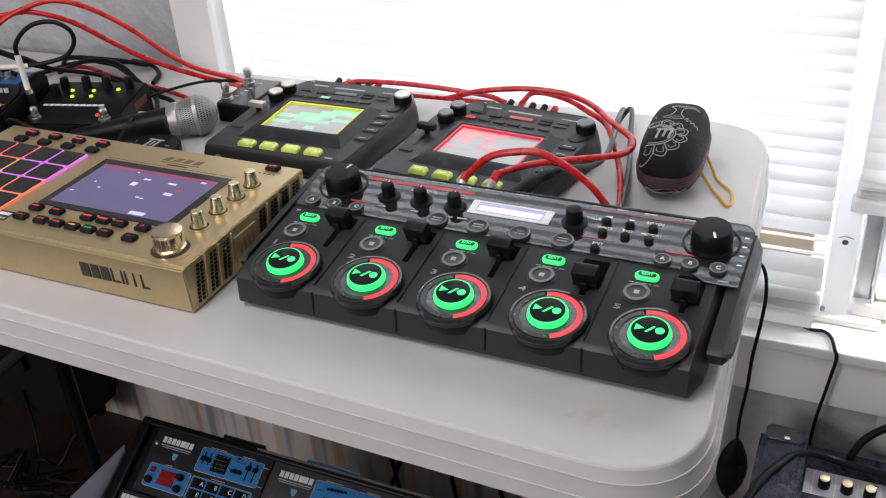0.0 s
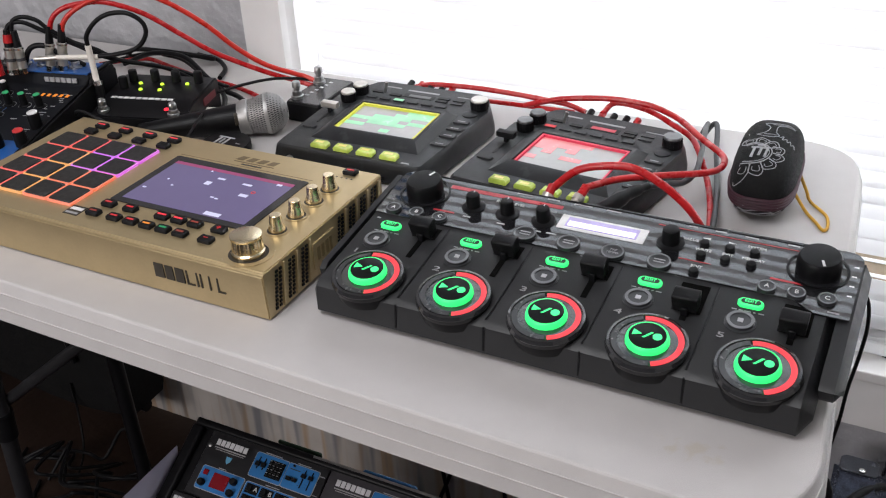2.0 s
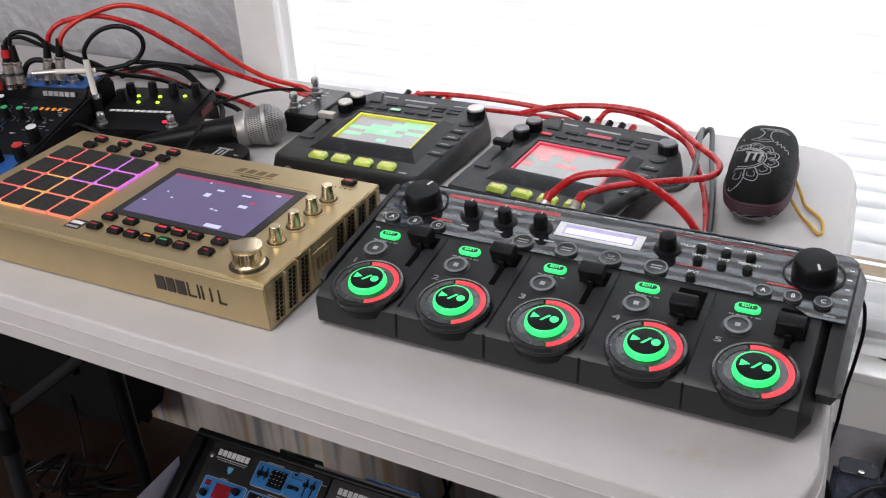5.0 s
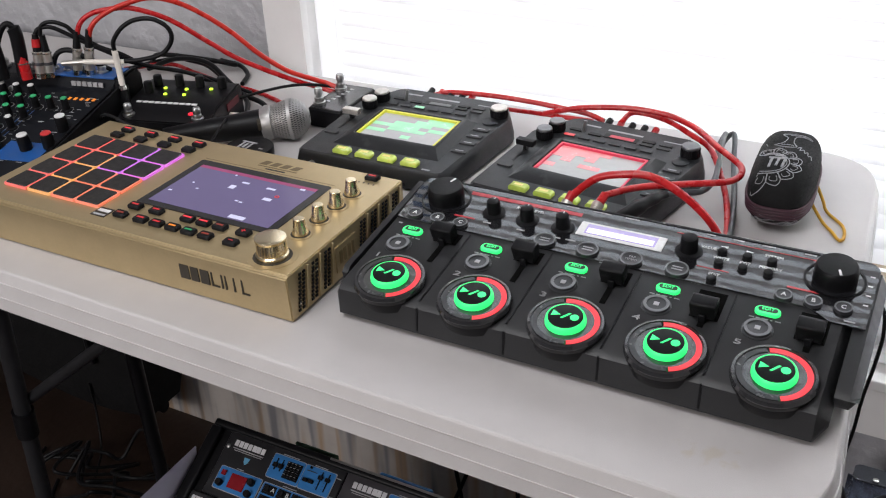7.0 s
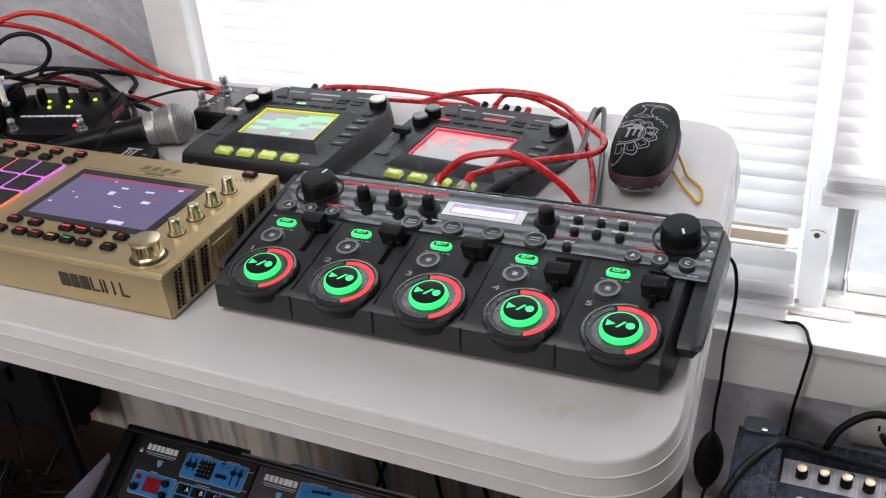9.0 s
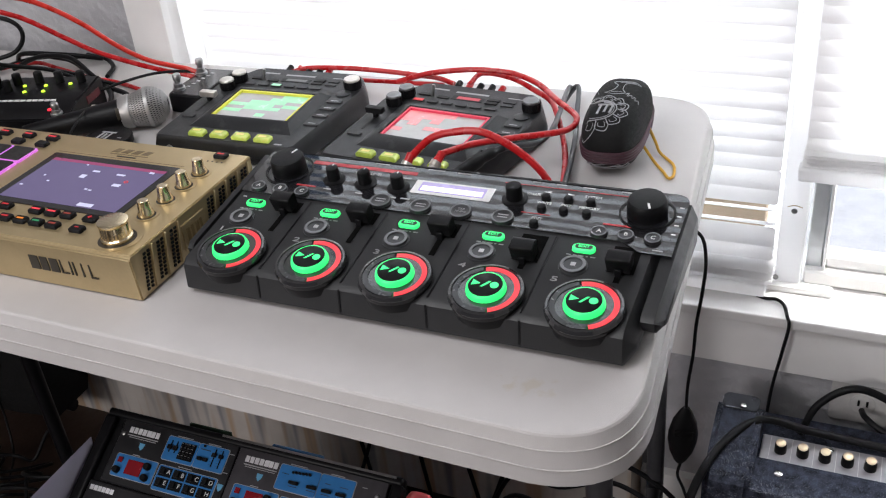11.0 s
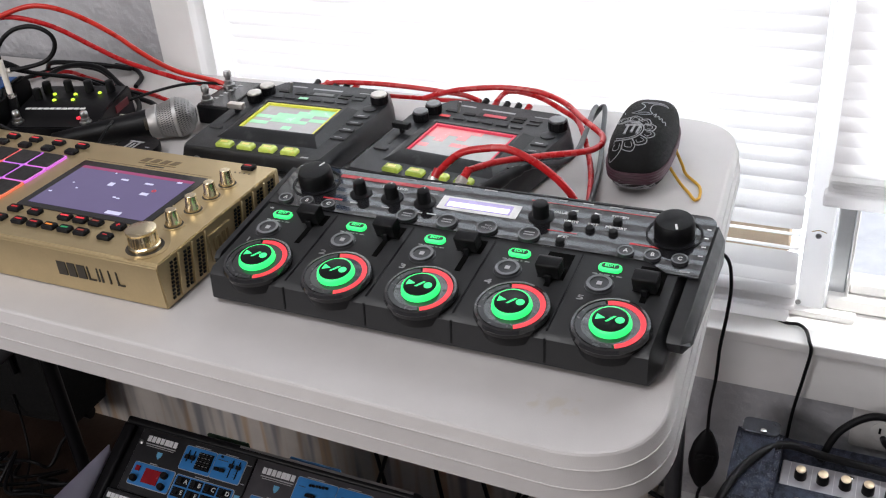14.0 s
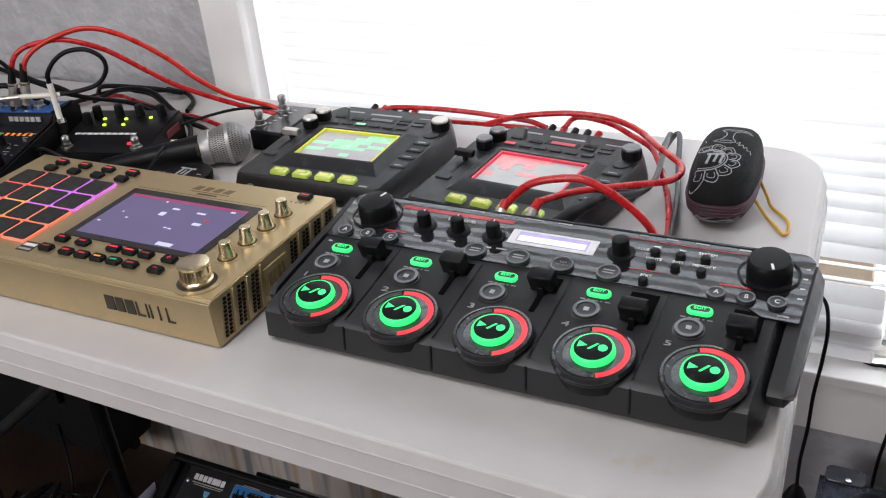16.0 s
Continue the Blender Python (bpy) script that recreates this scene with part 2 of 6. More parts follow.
KSCREEN = mat("pale_touch_pad", (0.47, 0.47, 0.465), 0.22, vary=0.05, scale=120, bump=0.05, bscale=900)
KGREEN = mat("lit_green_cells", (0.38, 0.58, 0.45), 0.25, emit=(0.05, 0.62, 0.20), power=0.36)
KRED = mat("lit_red_cells", (0.58, 0.32, 0.32), 0.25, emit=(0.80, 0.08, 0.11), power=0.36)
KYEL = mat("lit_yellow_edge", (0.4, 0.4, 0.05), 0.4, emit=(0.55, 0.55, 0.03), power=0.5)
KREDEDGE = mat("lit_red_edge", (0.4, 0.03, 0.06), 0.4, emit=(0.60, 0.02, 0.06), power=0.5)
PADGLOW = {}
for nm, c in (("red", (1.0, 0.04, 0.02)), ("amber", (1.0, 0.42, 0.03)), ("orange", (1.0, 0.16, 0.03)), ("violet", (0.62, 0.10, 1.0)), ("magenta", (0.80, 0.10, 0.95))):
    PADGLOW[nm] = mat("pad_glow_" + nm, (0.3, 0.2, 0.2), 0.4, vary=0.02, emit=c, power=0.7)
for nm in ("red", "white", "green"):
    mat("cap_" + nm, {"red": (0.5, 0.03, 0.03), "white": (0.7, 0.7, 0.7), "green": (0.03, 0.42, 0.16)}[nm], 0.4)


# ---- mesh helpers ----
def box(bm, lo, hi, bevel=0.0, seg=1, m=None):
    made = bmesh.ops.create_cube(bm, size=1)["verts"]
    c = [(a + b) / 2 for a, b in zip(lo, hi)]
    s = [abs(b - a) for a, b in zip(lo, hi)]
    for v in made:
        v.co = Vector(c[i] + v.co[i] * s[i] for i in range(3))
    if bevel:
        edges = list({e for v in made for e in v.link_edges})
        made = bmesh.ops.bevel(bm, geom=edges, offset=bevel, segments=seg, affect="EDGES", profile=0.6)["verts"]
    if m:
        bmesh.ops.transform(bm, matrix=m, verts=list({v for v in made if v.is_valid}))
    return bm


def lathe(bm, profile, seg=24, at=(0, 0, 0), m=None):
    """Turns (radius, height) pairs round z; closed at both ends."""
    m = (m or Matrix()) if m else Matrix.Translation(at)
    rings = [[bm.verts.new(m @ Vector((r * math.cos(a), r * math.sin(a), h))) for a in [2 * math.pi * k / seg for k in range(seg)]] for r, h in profile]
    for a, b in zip(rings, rings[1:]):
        for k in range(seg):
            bm.faces.new((a[k], a[(k + 1) % seg], b[(k + 1) % seg], b[k]))
    bm.faces.new(rings[0][::-1])
    bm.faces.new(rings[-1])
    return bm


def prism(bm, outline, z0, z1, m=None, inset=0.0):
    """An outline in x, y raised from z0 to z1, its top edge drawn in."""
    m = m or Matrix()
    cx, cy = sum(p[0] for p in outline) / len(outline), sum(p[1] for p in outline) / len(outline)
    rings = [[(x, y, z0) for x, y in outline]]
    if inset:
        rings.append([(x, y, z1 - inset) for x, y in outline])
        shr = []
        for x, y in outline:
            d = math.hypot(x - cx, y - cy) or 1
            shr.append((x - (x - cx) / d * inset, y - (y - cy) / d * inset, z1))
        rings.append(shr)
    else:
        rings.append([(x, y, z1) for x, y in outline])
    vs = [[bm.verts.new(m @ Vector(p)) for p in r] for r in rings]
    n = len(outline)
    for a, b in zip(vs, vs[1:]):
        for k in range(n):
            bm.faces.new((a[k], a[(k + 1) % n], b[(k + 1) % n], b[k]))
    bm.faces.new(vs[0][::-1])
    bm.faces.new(vs[-1])
    return bm


def rounded(x0, y0, x1, y1, r, n=4):
    """Outline of a rectangle with round corners."""
    pts = []
    for cx, cy, a0 in ((x1 - r, y0 + r, -90), (x1 - r, y1 - r, 0), (x0 + r, y1 - r, 90), (x0 + r, y0 + r, 180)):
        pts += [(cx + r * math.cos(radians(a0 + 90 * k / n)), cy + r * math.sin(radians(a0 + 90 * k / n))) for k in range(n + 1)]
    return pts


def loft_x(bm, sections):
    """Joins (x, [(y, z), ...]) sections along x into a closed solid."""
    vs = [[bm.verts.new((x, y, z)) for y, z in pts] for x, pts in sections]
    n = len(vs[0])
    for a, b in zip(vs, vs[1:]):
        for k in range(n):
            bm.faces.new((a[k], b[k], b[(k + 1) % n], a[(k + 1) % n]))
    bm.faces.new(vs[0])
    bm.faces.new(vs[-1][::-1])
    return bm


def arc(bm, cx, cy, z0, r0, r1, h, a0, a1, seg=32, m=None):
    """A raised ring piece between two compass angles (clockwise from y)."""
    m = m or Matrix()
    rows = []
    for k in range(seg + 1):
        a = radians(a0 + (a1 - a0) * k / seg)
        s, c = math.sin(a), math.cos(a)
        rows.append([bm.verts.new(m @ Vector((cx + r * s, cy + r * c, z0 + z))) for r, z in ((r0, 0), (r0, h), (r1, h), (r1, 0))])
    for a, b in zip(rows, rows[1:]):
        for k in range(4):
            bm.faces.new((a[k], b[k], b[(k + 1) % 4], a[(k + 1) % 4]))
    if abs(a1 - a0) < 359:
        bm.faces.new(rows[0])
        bm.faces.new(rows[-1][::-1])
    return bm


def smooth_path(pts, n=8):
    """Points of a flowing line through pts."""
    p = [Vector(q) for q in pts]
    p = [2 * p[0] - p[1]] + p + [2 * p[-1] - p[-2]]
    out = []
    for a, b, c, d in zip(p, p[1:], p[2:], p[3:]):
        for k in range(n):
            t = k / n
            out.append(0.5 * (2 * b + (c - a) * t + (2 * a - 5 * b + 4 * c - d) * t * t + (3 * b - a - 3 * c + d) * t ** 3))
    return out + [p[-2]]


def tube(bm, pts, r, seg=8, n=8, flow=True):
    line = smooth_path(pts, n) if flow else [Vector(q) for q in pts]
    rings, side = [], None
    for i, p in enumerate(line):
        d = (line[min(i + 1, len(line) - 1)] - line[max(i - 1, 0)]).normalized()
        side = side or d.orthogonal()
        side = (side - side.dot(d) * d).normalized()
        up = d.cross(side)
        rr = r(i / (len(line) - 1)) if callable(r) else r
        rings.append([bm.verts.new(p + rr * (math.cos(a) * side + math.sin(a) * up)) for a in [2 * math.pi * k / seg for k in range(seg)]])
    for a, b in zip(rings, rings[1:]):
        for k in range(seg):
            bm.faces.new((a[k], a[(k + 1) % seg], b[(k + 1) % seg], b[k]))
    bm.faces.new(rings[0][::-1])
    bm.faces.new(rings[-1])
    return bm


def mesh_of(name, bm, material, smooth=40):
    bmesh.ops.recalc_face_normals(bm, faces=bm.faces)
    me = bpy.data.meshes.new(name)
    bm.to_mesh(me)
    bm.free()
    me.materials.append(material)
    for p in me.polygons:
        p.use_smooth = True
    me.set_sharp_from_angle(angle=radians(smooth))
    return me


def part(name, bm, material, parent, label="", m=None, smooth=40):
    """One mesh object under a thing or under a part."""
    me = bm if isinstance(bm, bpy.types.Mesh) else mesh_of(name, bm, material, smooth)
    ob = new(name, me)
    ob.parent = parent
    if m is not None:
        ob.matrix_local = m
    return tagged(ob, label)


def thing(name, label, category, m=None, group="", kind=""):
    ob = new(name)
    ob.empty_display_size = 0.02
    ob.matrix_world = m or Matrix()
    return tagged(ob, label, category, group, kind)


def solid(name, bm, material, label, category="", kind="", group="", m=None, smooth=40):
    ob = new(name, mesh_of(name, bm, material, smooth))
    if m is not None:
        ob.matrix_world = m
    return tagged(ob, label, category, group, kind)


def lettering(text, size, depth=0.0003, align="CENTER"):
    """Mesh of a word in the built-in font, flat on x, y."""
    cu = bpy.data.curves.new("word", "FONT")
    cu.body, cu.size, cu.extrude, cu.align_x, cu.align_y = text, size, depth, align, "CENTER"
    cu.resolution_u = 3
    ob = bpy.data.objects.new("word", cu)
    scene.collection.objects.link(ob)
    me = bpy.data.meshes.new_from_object(ob.evaluated_get(bpy.context.evaluated_depsgraph_get()))
    bpy.data.objects.remove(ob)
    return me


def word(text, size, m, material, parent, label="", depth=0.0003):
    me = lettering(text, size, depth)
    me.materials.clear()
    me.materials.append(material)
    return part("lettering", me, material, parent, label, m)


BM = bmesh.new

# ---- the room ----
TOP = 0.74


def slab(name, lo, hi, material, label):
    return solid(name, box(BM(), lo, hi), material, label, kind="structure")


slab("floor", (-3.2, -3.3, -0.1), (2.6, 0.72, 0.0), FLOORM, "dark brown worn wooden floor")
slab("ceiling", (-3.2, -3.3, 2.4), (2.6, 0.72, 2.5), CEIL, "plain white ceiling")
slab("wall_west", (-3.3, -3.3, 0), (-3.2, 0.72, 2.4), ROOM, "plain grey room wall out of view, kept dark")
# unseen east wall in ceiling white, there to reflect light onto the gear
slab("wall_east", (2.6, -3.3, 0), (2.7, 0.72, 2.4), CEIL, "white wall out of view, added to bounce light")
# north wall: pieces round the two window openings
slab("wall_north", (-3.2, 0.545, 0), (-0.43, 0.72, 2.4), PLASTER, "rough grey plaster wall beside the window")
slab("wall_north_below", (-0.43, 0.545, 0), (2.6, 0.72, 0.40), PLASTER, "rough grey plaster wall below the window sill")
slab("wall_north_above", (-0.43, 0.545, 1.75), (2.6, 0.72, 2.4), PLASTER, "rough grey plaster wall above the windows")
slab("wall_north_end", (1.10, 0.545, 0.40), (2.6, 0.72, 1.75), PLASTER, "rough grey plaster wall")
# south wall, out of view, with an opening added for the fill lamp
slab("wall_south", (-3.2, -3.3, 0), (-2.2, -3.2, 2.4), ROOM, "plain grey room wall out of view, kept dark")
slab("wall_south_end", (-0.2, -3.3, 0), (2.6, -3.2, 2.4), ROOM, "plain grey room wall out of view, kept dark")
slab("wall_south_below", (-2.2, -3.3, 0), (-0.2, -3.2, 1.15), ROOM, "plain grey room wall out of view, kept dark")
slab("wall_south_above", (-2.2, -3.3, 2.2), (-0.2, -3.2, 2.4), ROOM, "plain grey room wall out of view, kept dark")
slab("ground", (-40, 0.72, -0.5), (40, 120, -0.4), PAVE, "pale speckled pavement outside the window")

# trim of the window: casing, inner stop, jamb, sill and apron
tr = BM()
box(tr, (-0.466, 0.528, 0.44), (-0.396, 0.545, 1.84), 0.003, 2)
solid("trim_casing", tr, WHITE, "white painted wooden window casing", kind="structure")
tr = BM()
box(tr, (-0.430, 0.545, 0.40), (-0.402, 0.70, 1.75), 0.002)
solid("trim_jamb", tr, WHITE, "white painted window jamb", kind="structure")
solid("trim_stop", box(BM(), (-0.4015, 0.570, 0.44), (-0.366, 0.588, 1.75), 0.002), LITWHITE, "white stop bead made translucent for daylight glare beside the blind", kind="structure")
tr = BM()
box(tr, (-0.48, 0.520, 0.424), (1.16, 0.70, 0.440), 0.003, 3)
solid("window_sill", tr, WHITE, "white painted wooden window sill", kind="structure")
tr = BM()
box(tr, (-0.47, 0.530, 0.342), (1.15, 0.545, 0.424), 0.003, 2)
solid("trim_apron", tr, WHITE, "off-white painted apron below the window sill", kind="structure")

win = thing("window_1", "white framed window behind lowered blinds", "window", kind="structure")
part("post", box(BM(), (0.497, 0.595, 0.44), (0.532, 0.622, 1.75), 0.002), LITWHITE, win, "white post between the windows, made translucent for daylight glare")
part("post_foot", box(BM(), (0.488, 0.583, 0.440), (0.575, 0.60, 0.450), 0.003, 2), WHITE, win)
part("rust_mark", tube(BM(), [(0.505, 0.5948, 0.5695), (0.514, 0.5946, 0.5725), (0.524, 0.5948, 0.570)], 0.0007, 5, 4), TAN, win)
part("lower_rail", box(BM(), (-0.40, 0.64, 0.44), (0.497, 0.67, 0.475), 0.003), LITWHITE, win)
# tan strip added to fill the view between the two open slats
part("tan_strip", box(BM(), (-0.40, 0.672, 0.487), (0.474, 0.70, 0.534), 0.003), mat("plain_tan", (0.56, 0.43, 0.32), 0.7, vary=0.15, scale=25), win, "plain tan strip added behind the open slats")
part("pane", box(BM(), (-0.40, 0.652, 0.475), (0.497, 0.656, 1.75)), GLASS, win).visible_shadow = False
part("screw", lathe(BM(), [(0.004, 0), (0.004, 0.0012), (0.002, 0.002)], 10, m=pose(0.514, 0.595, 0.564, 90, 0, 0)), STEEL, win)
part("screw", lathe(BM(), [(0.004, 0), (0.004, 0.0012), (0.002, 0.002)], 10, m=pose(0.499, 0.595, 0.456, 90, 0, 0)), STEEL, win)

win = thing("window_2", "white framed window with a half raised blind", "window", kind="structure")
part("stile", box(BM(), (0.534, 0.625, 0.452), (0.556, 0.66, 1.75), 0.002), ALU, win, "blue-grey shaded aluminium sash stile")
part("bead", box(BM(), (0.557, 0.615, 0.452), (0.561, 0.662, 1.75), 0.001), WHITE, win)
part("lower_rail", box(BM(), (0.534, 0.61, 0.441), (1.10, 0.68, 0.463), 0.003), WHITE, win)
part("bottom_sash", box(BM(), (0.561, 0.625, 0.463), (1.10, 0.655, 0.482), 0.003), WHITE, win)
part("far_jamb", box(BM(), (1.075, 0.56, 0.44), (1.10, 0.70, 1.75), 0.002), WHITE, win)
part("pane", box(BM(), (0.561, 0.640, 0.482), (1.075, 0.644, 1.75)), GLASS, win).visible_shadow = False


def slat_mesh(x0, x1, tilt):
    """One curved, tilted slat about its own centre line."""
    bm = BM()
    prof = [(-0.0134, -0.0008), (-0.0066, 0.0003), (0, 0.0007), (0.0066, 0.0003), (0.0134, -0.0008)]
    c, s = math.cos(radians(tilt)), math.sin(radians(tilt))
    rows = []
    for x in (x0, x0 + 0.004, x1 - 0.004, x1):
        k = 0.82 if x in (x0, x1) else 1
        top = [(x, k * y * c - z * s, k * y * s + z * c) for y, z in prof]
        bot = [(x, k * y * c - (z - 0.0006) * s, k * y * s + (z - 0.0006) * c) for y, z in prof[::-1]]
        rows.append([bm.verts.new(p) for p in top + bot])
    for a, b in zip(rows, rows[1:]):
        for k in range(10):
            bm.faces.new((a[k], a[(k + 1) % 10], b[(k + 1) % 10], b[k]))
    bm.faces.new(rows[0])
    bm.faces.new(rows[-1][::-1])
    return mesh_of("slat", bm, SLAT)


rnd = random.Random(4)
blind = thing("window_blind", "white vinyl slatted blind lowered to the sill", "blind", pose(0, 0.578, 0))
SLAT_A, SLAT_B = slat_mesh(-0.363, 0.494, 63), slat_mesh(-0.363, 0.494, -22)
z, n = 0.508, 0
while z < 1.70:
    sl = part("slat", SLAT_B if n in (2, 3) else SLAT_A, SLAT, blind, m=pose(0, rnd.uniform(-0.0015, 0.0015), z, rnd.uniform(-1.5, 1.5), rnd.uniform(-0.12, 0.12), 0))
    z += 0.0215 if n != 5 else 0.028
    n += 1
for k in range(6):
    part("slat", SLAT_A, SLAT, blind, m=pose(rnd.uniform(-0.004, 0.003), -0.006 + rnd.uniform(-0.004, 0.004), 0.466 + 0.0052 * k, -40 + rnd.uniform(-9, 9), rnd.uniform(-0.35, 0.35), 0))
part("bottom_rail", box(BM(), (-0.363, -0.022, 0.444), (0.490, 0.010, 0.462), 0.004, 3), LITWHITE, blind, "white blind bottom rail")
part("head_rail", box(BM(), (-0.364, -0.02, 1.70), (0.494, 0.02, 1.745), 0.003), WHITE, blind)
for x in (-0.24, 0.333):
    bm = BM()
    for dy in (0.0135,):
        tube(bm, [(x, dy, 0.455), (x, dy, 1.0), (x, dy, 1.70)], 0.0007, 5, 2)
    part("ladder_cord", bm, SLAT, blind)

blind = thing("window_blind", "white vinyl slatted blind drawn half way up", "blind", pose(0, 0.592, 0))
SLAT_C = slat_mesh(0.520, 1.07, 64)
z = 0.668
while z < 1.70:
    part("slat", SLAT_C, SLAT, blind, m=pose(0, rnd.uniform(-0.001, 0.001), z, rnd.uniform(-3, 3), rnd.uniform(-0.15, 0.15), 0))
    z += 0.0215
for k in range(5):
    part("slat", SLAT_C, SLAT, blind, m=pose(rnd.uniform(-0.003, 0.003), 0, 0.640 + 0.005 * k, -46 + rnd.uniform(-4, 4), 0, 0))
part("bottom_rail", box(BM(), (0.514, -0.016, 0.618), (1.07, 0.012, 0.637), 0.004, 3), LITWHITE, blind, "white blind bottom rail")
part("head_rail", box(BM(), (0.52, -0.02, 1.70), (1.07, 0.02, 1.745), 0.003), WHITE, blind)

out = thing("wall_outlet", "ivory electric outlet plate with two-pin sockets", "outlet")
part("plate", prism(BM(), rounded(-0.042, -0.036, 0.042, 0.036, 0.005), 0, 0.006, pose(0.634, 0.545, 0.305, 90, 0, 0), 0.002), PLATE, out)
part("socket", lathe(BM(), [(0.0165, 0), (0.0165, 0.003), (0.0155, 0.0035)], 20, m=pose(0.634, 0.5395, 0.305, 90, 0, 0)), PLATE, out)
for dx in (-0.005, 0.006):
    part("slot", box(BM(), (0.634 + dx - 0.0015, 0.5345, 0.303), (0.634 + dx + 0.0015, 0.537, 0.312)), BLACK, out)

# boxed heating cover along the foot of the wall, then the plain baseboard
bm = BM()
loft_x(bm, [(x, [(0.545, 0.0), (0.468, 0.0), (0.468, 0.145), (0.472, 0.156), (0.482, 0.162), (0.545, 0.166)]) for x in (-3.2, 0.33)])
solid("baseboard_cover", bm, STREAK, "boxed white baseboard cover with tan and grey stains and painted-in reflections", kind="structure")
slab("baseboard", (0.332, 0.53, 0.0), (2.6, 0.545, 0.10), WHITE, "white painted baseboard")

# ---- table ----
tab = thing("folding_table", "off-white plastic folding table with a ribbed rim", "table")
CORN = [(-1.35, -0.066), (0.464, -0.103), (0.418, 0.546), (-1.35, 0.508)]


def corner_outline(pts, radii, grow=0.0):
    """Rounded outline through given corners."""
    out, n = [], len(pts)
    for i in range(n):
        p, a, b = Vector(pts[i]), Vector(pts[i - 1]), Vector(pts[(i + 1) % n])
        da, db = (a - p).normalized(), (b - p).normalized()
        p = p - (da + db) * grow
        r = radii[i] + grow
        p0, p1 = p + da * r, p + db * r
        for k in range(11):
            t = k / 10
            u = 0.5 * (1 - math.cos(math.pi * t)) * 0.35 + t * 0.65
            q = p0 * (1 - u) ** 2 + p * 2 * u * (1 - u) * 0.86 + (p0 + p1) / 2 * 2 * u * (1 - u) * 0.14 + p1 * u ** 2
            out.append((q.x, q.y))
    return out


def layered(bm, levels):
    vs = [[bm.verts.new((x, y, zz)) for x, y in pts] for pts, zz in levels]
    n = len(vs[0])
    for a, b in zip(vs, vs[1:]):
        for k in range(n):
            bm.faces.new((a[k], a[(k + 1) % n], b[(k + 1) % n], b[k]))
    bm.faces.new(vs[0][::-1])
    bm.faces.new(vs[-1])
    return bm


RADII = (0.06, 0.085, 0.075, 0.06)
lev = []
for zz, g in ((0.6925, -0.002), (0.694, 0.0), (0.7088, -0.0012), (0.7089, -0.0006), (0.7095, -0.0006), (0.7097, -0.0016), (0.7262, -0.0038), (0.7263, -0.0032), (0.7269, -0.0032), (0.7271, -0.0042), (0.7378, -0.0074), (0.7394, -0.0086), (TOP, -0.0104)):
    lev.append((corner_outline(CORN, RADII, g), zz))
part("tabletop", layered(BM(), lev), TABLE, tab, smooth=13)
for x, y in ((0.402, 0.022), (0.372, 0.44), (-1.2, 0.02), (-1.2, 0.44)):
    part("leg", tube(BM(), [(x, y, 0.70), (x, y, 0.35), (x, y, 0.0)], 0.0125, 12, 3), GREYCAB, tab, "grey steel table leg")
part("leg_brace", tube(BM(), [(0.402, 0.022, 0.16), (0.372, 0.44, 0.16)], 0.010, 10, 2, False), GREYCAB, tab)

# ---- loop station ----
DK = 0.037  # deck height at the front edge; the deck rises by SL towards the back
SL = 0.125
TIP = math.degrees(math.atan(SL))


def deck(x, y, up=0.0):
    """A pose on the sloping deck."""
    return pose(x, y, DK + SL * y + up, TIP, 0, 0)


rc = thing("loop_station", "black five-track loop station with lit green and red rings", "loop station", pose(0, 0, TOP))


def section(x, y0, y1, dz=0.0, low=0.005, lean=0.0):
    zf, zb = DK + SL * y0 + dz, DK + SL * y1 + dz
    return (x, [(y0 + 0.002 + lean, low), (y0 - 0.004 + lean, low + 0.005), (y0 - 0.004 + lean * 0.6, low + 0.009), (y0 - 0.002, zf - 0.005), (y0 + 0.004, zf), (y1 - 0.004, zb), (y1, zb - 0.004), (y1, low)])


bm = BM()
loft_x(bm, [section(-0.002, 0.010, 0.180, -0.010, 0.012), section(0.0065, -0.001, 0.183, 0.0, 0.002), section(0.4285, -0.001, 0.183, 0.0, 0.002), section(0.4375, 0.010, 0.180, -0.012, 0.012)])
part("lower_body", bm, BODY, rc, "matte charcoal lower housing")
for xs, label in (((-0.0105, -0.006, 0.000), "charcoal side cheek"), ((0.4365, 0.448, 0.4545), "charcoal side cheek with a chamfered nose")):
    xo, xm, xi = xs
    outer = lambda x: section(x, 0.034, 0.175, -0.011, 0.020, 0.008)
    inner = lambda x: section(x, 0.024, 0.180, -0.0022, 0.017, 0.006)
    row = [outer(xo), inner(xm), inner(xi)] if xo < 0 else [inner(xo), inner(xm), outer(xi)]
    part("side_cheek", loft_x(BM(), row), BODY, rc, label)
# glossy upper panel
up = [(0.006, 0.108), (0.400, 0.108), (0.418, 0.096), (0.446, 0.096)]
up += [(0.434 + 0.0125 * math.cos(radians(a)), 0.1715 + 0.0125 * math.sin(radians(a))) for a in range(0, 91, 15)]
up += [(0.014 + 0.010 * math.cos(radians(a)), 0.1715 + 0.010 * math.sin(radians(a))) for a in range(90, 181, 18)]
bm = BM()
prism(bm, up, 0.0006, 0.0022, Matrix.Translation((0, 0, DK)) @ Matrix(((1, 0, 0, 0), (0, 1, 0, 0), (0, SL, 1, 0), (0, 0, 0, 1))))
part("upper_panel", bm, GLOSS, rc, "glossy black upper control panel")
PITCH = 0.0845
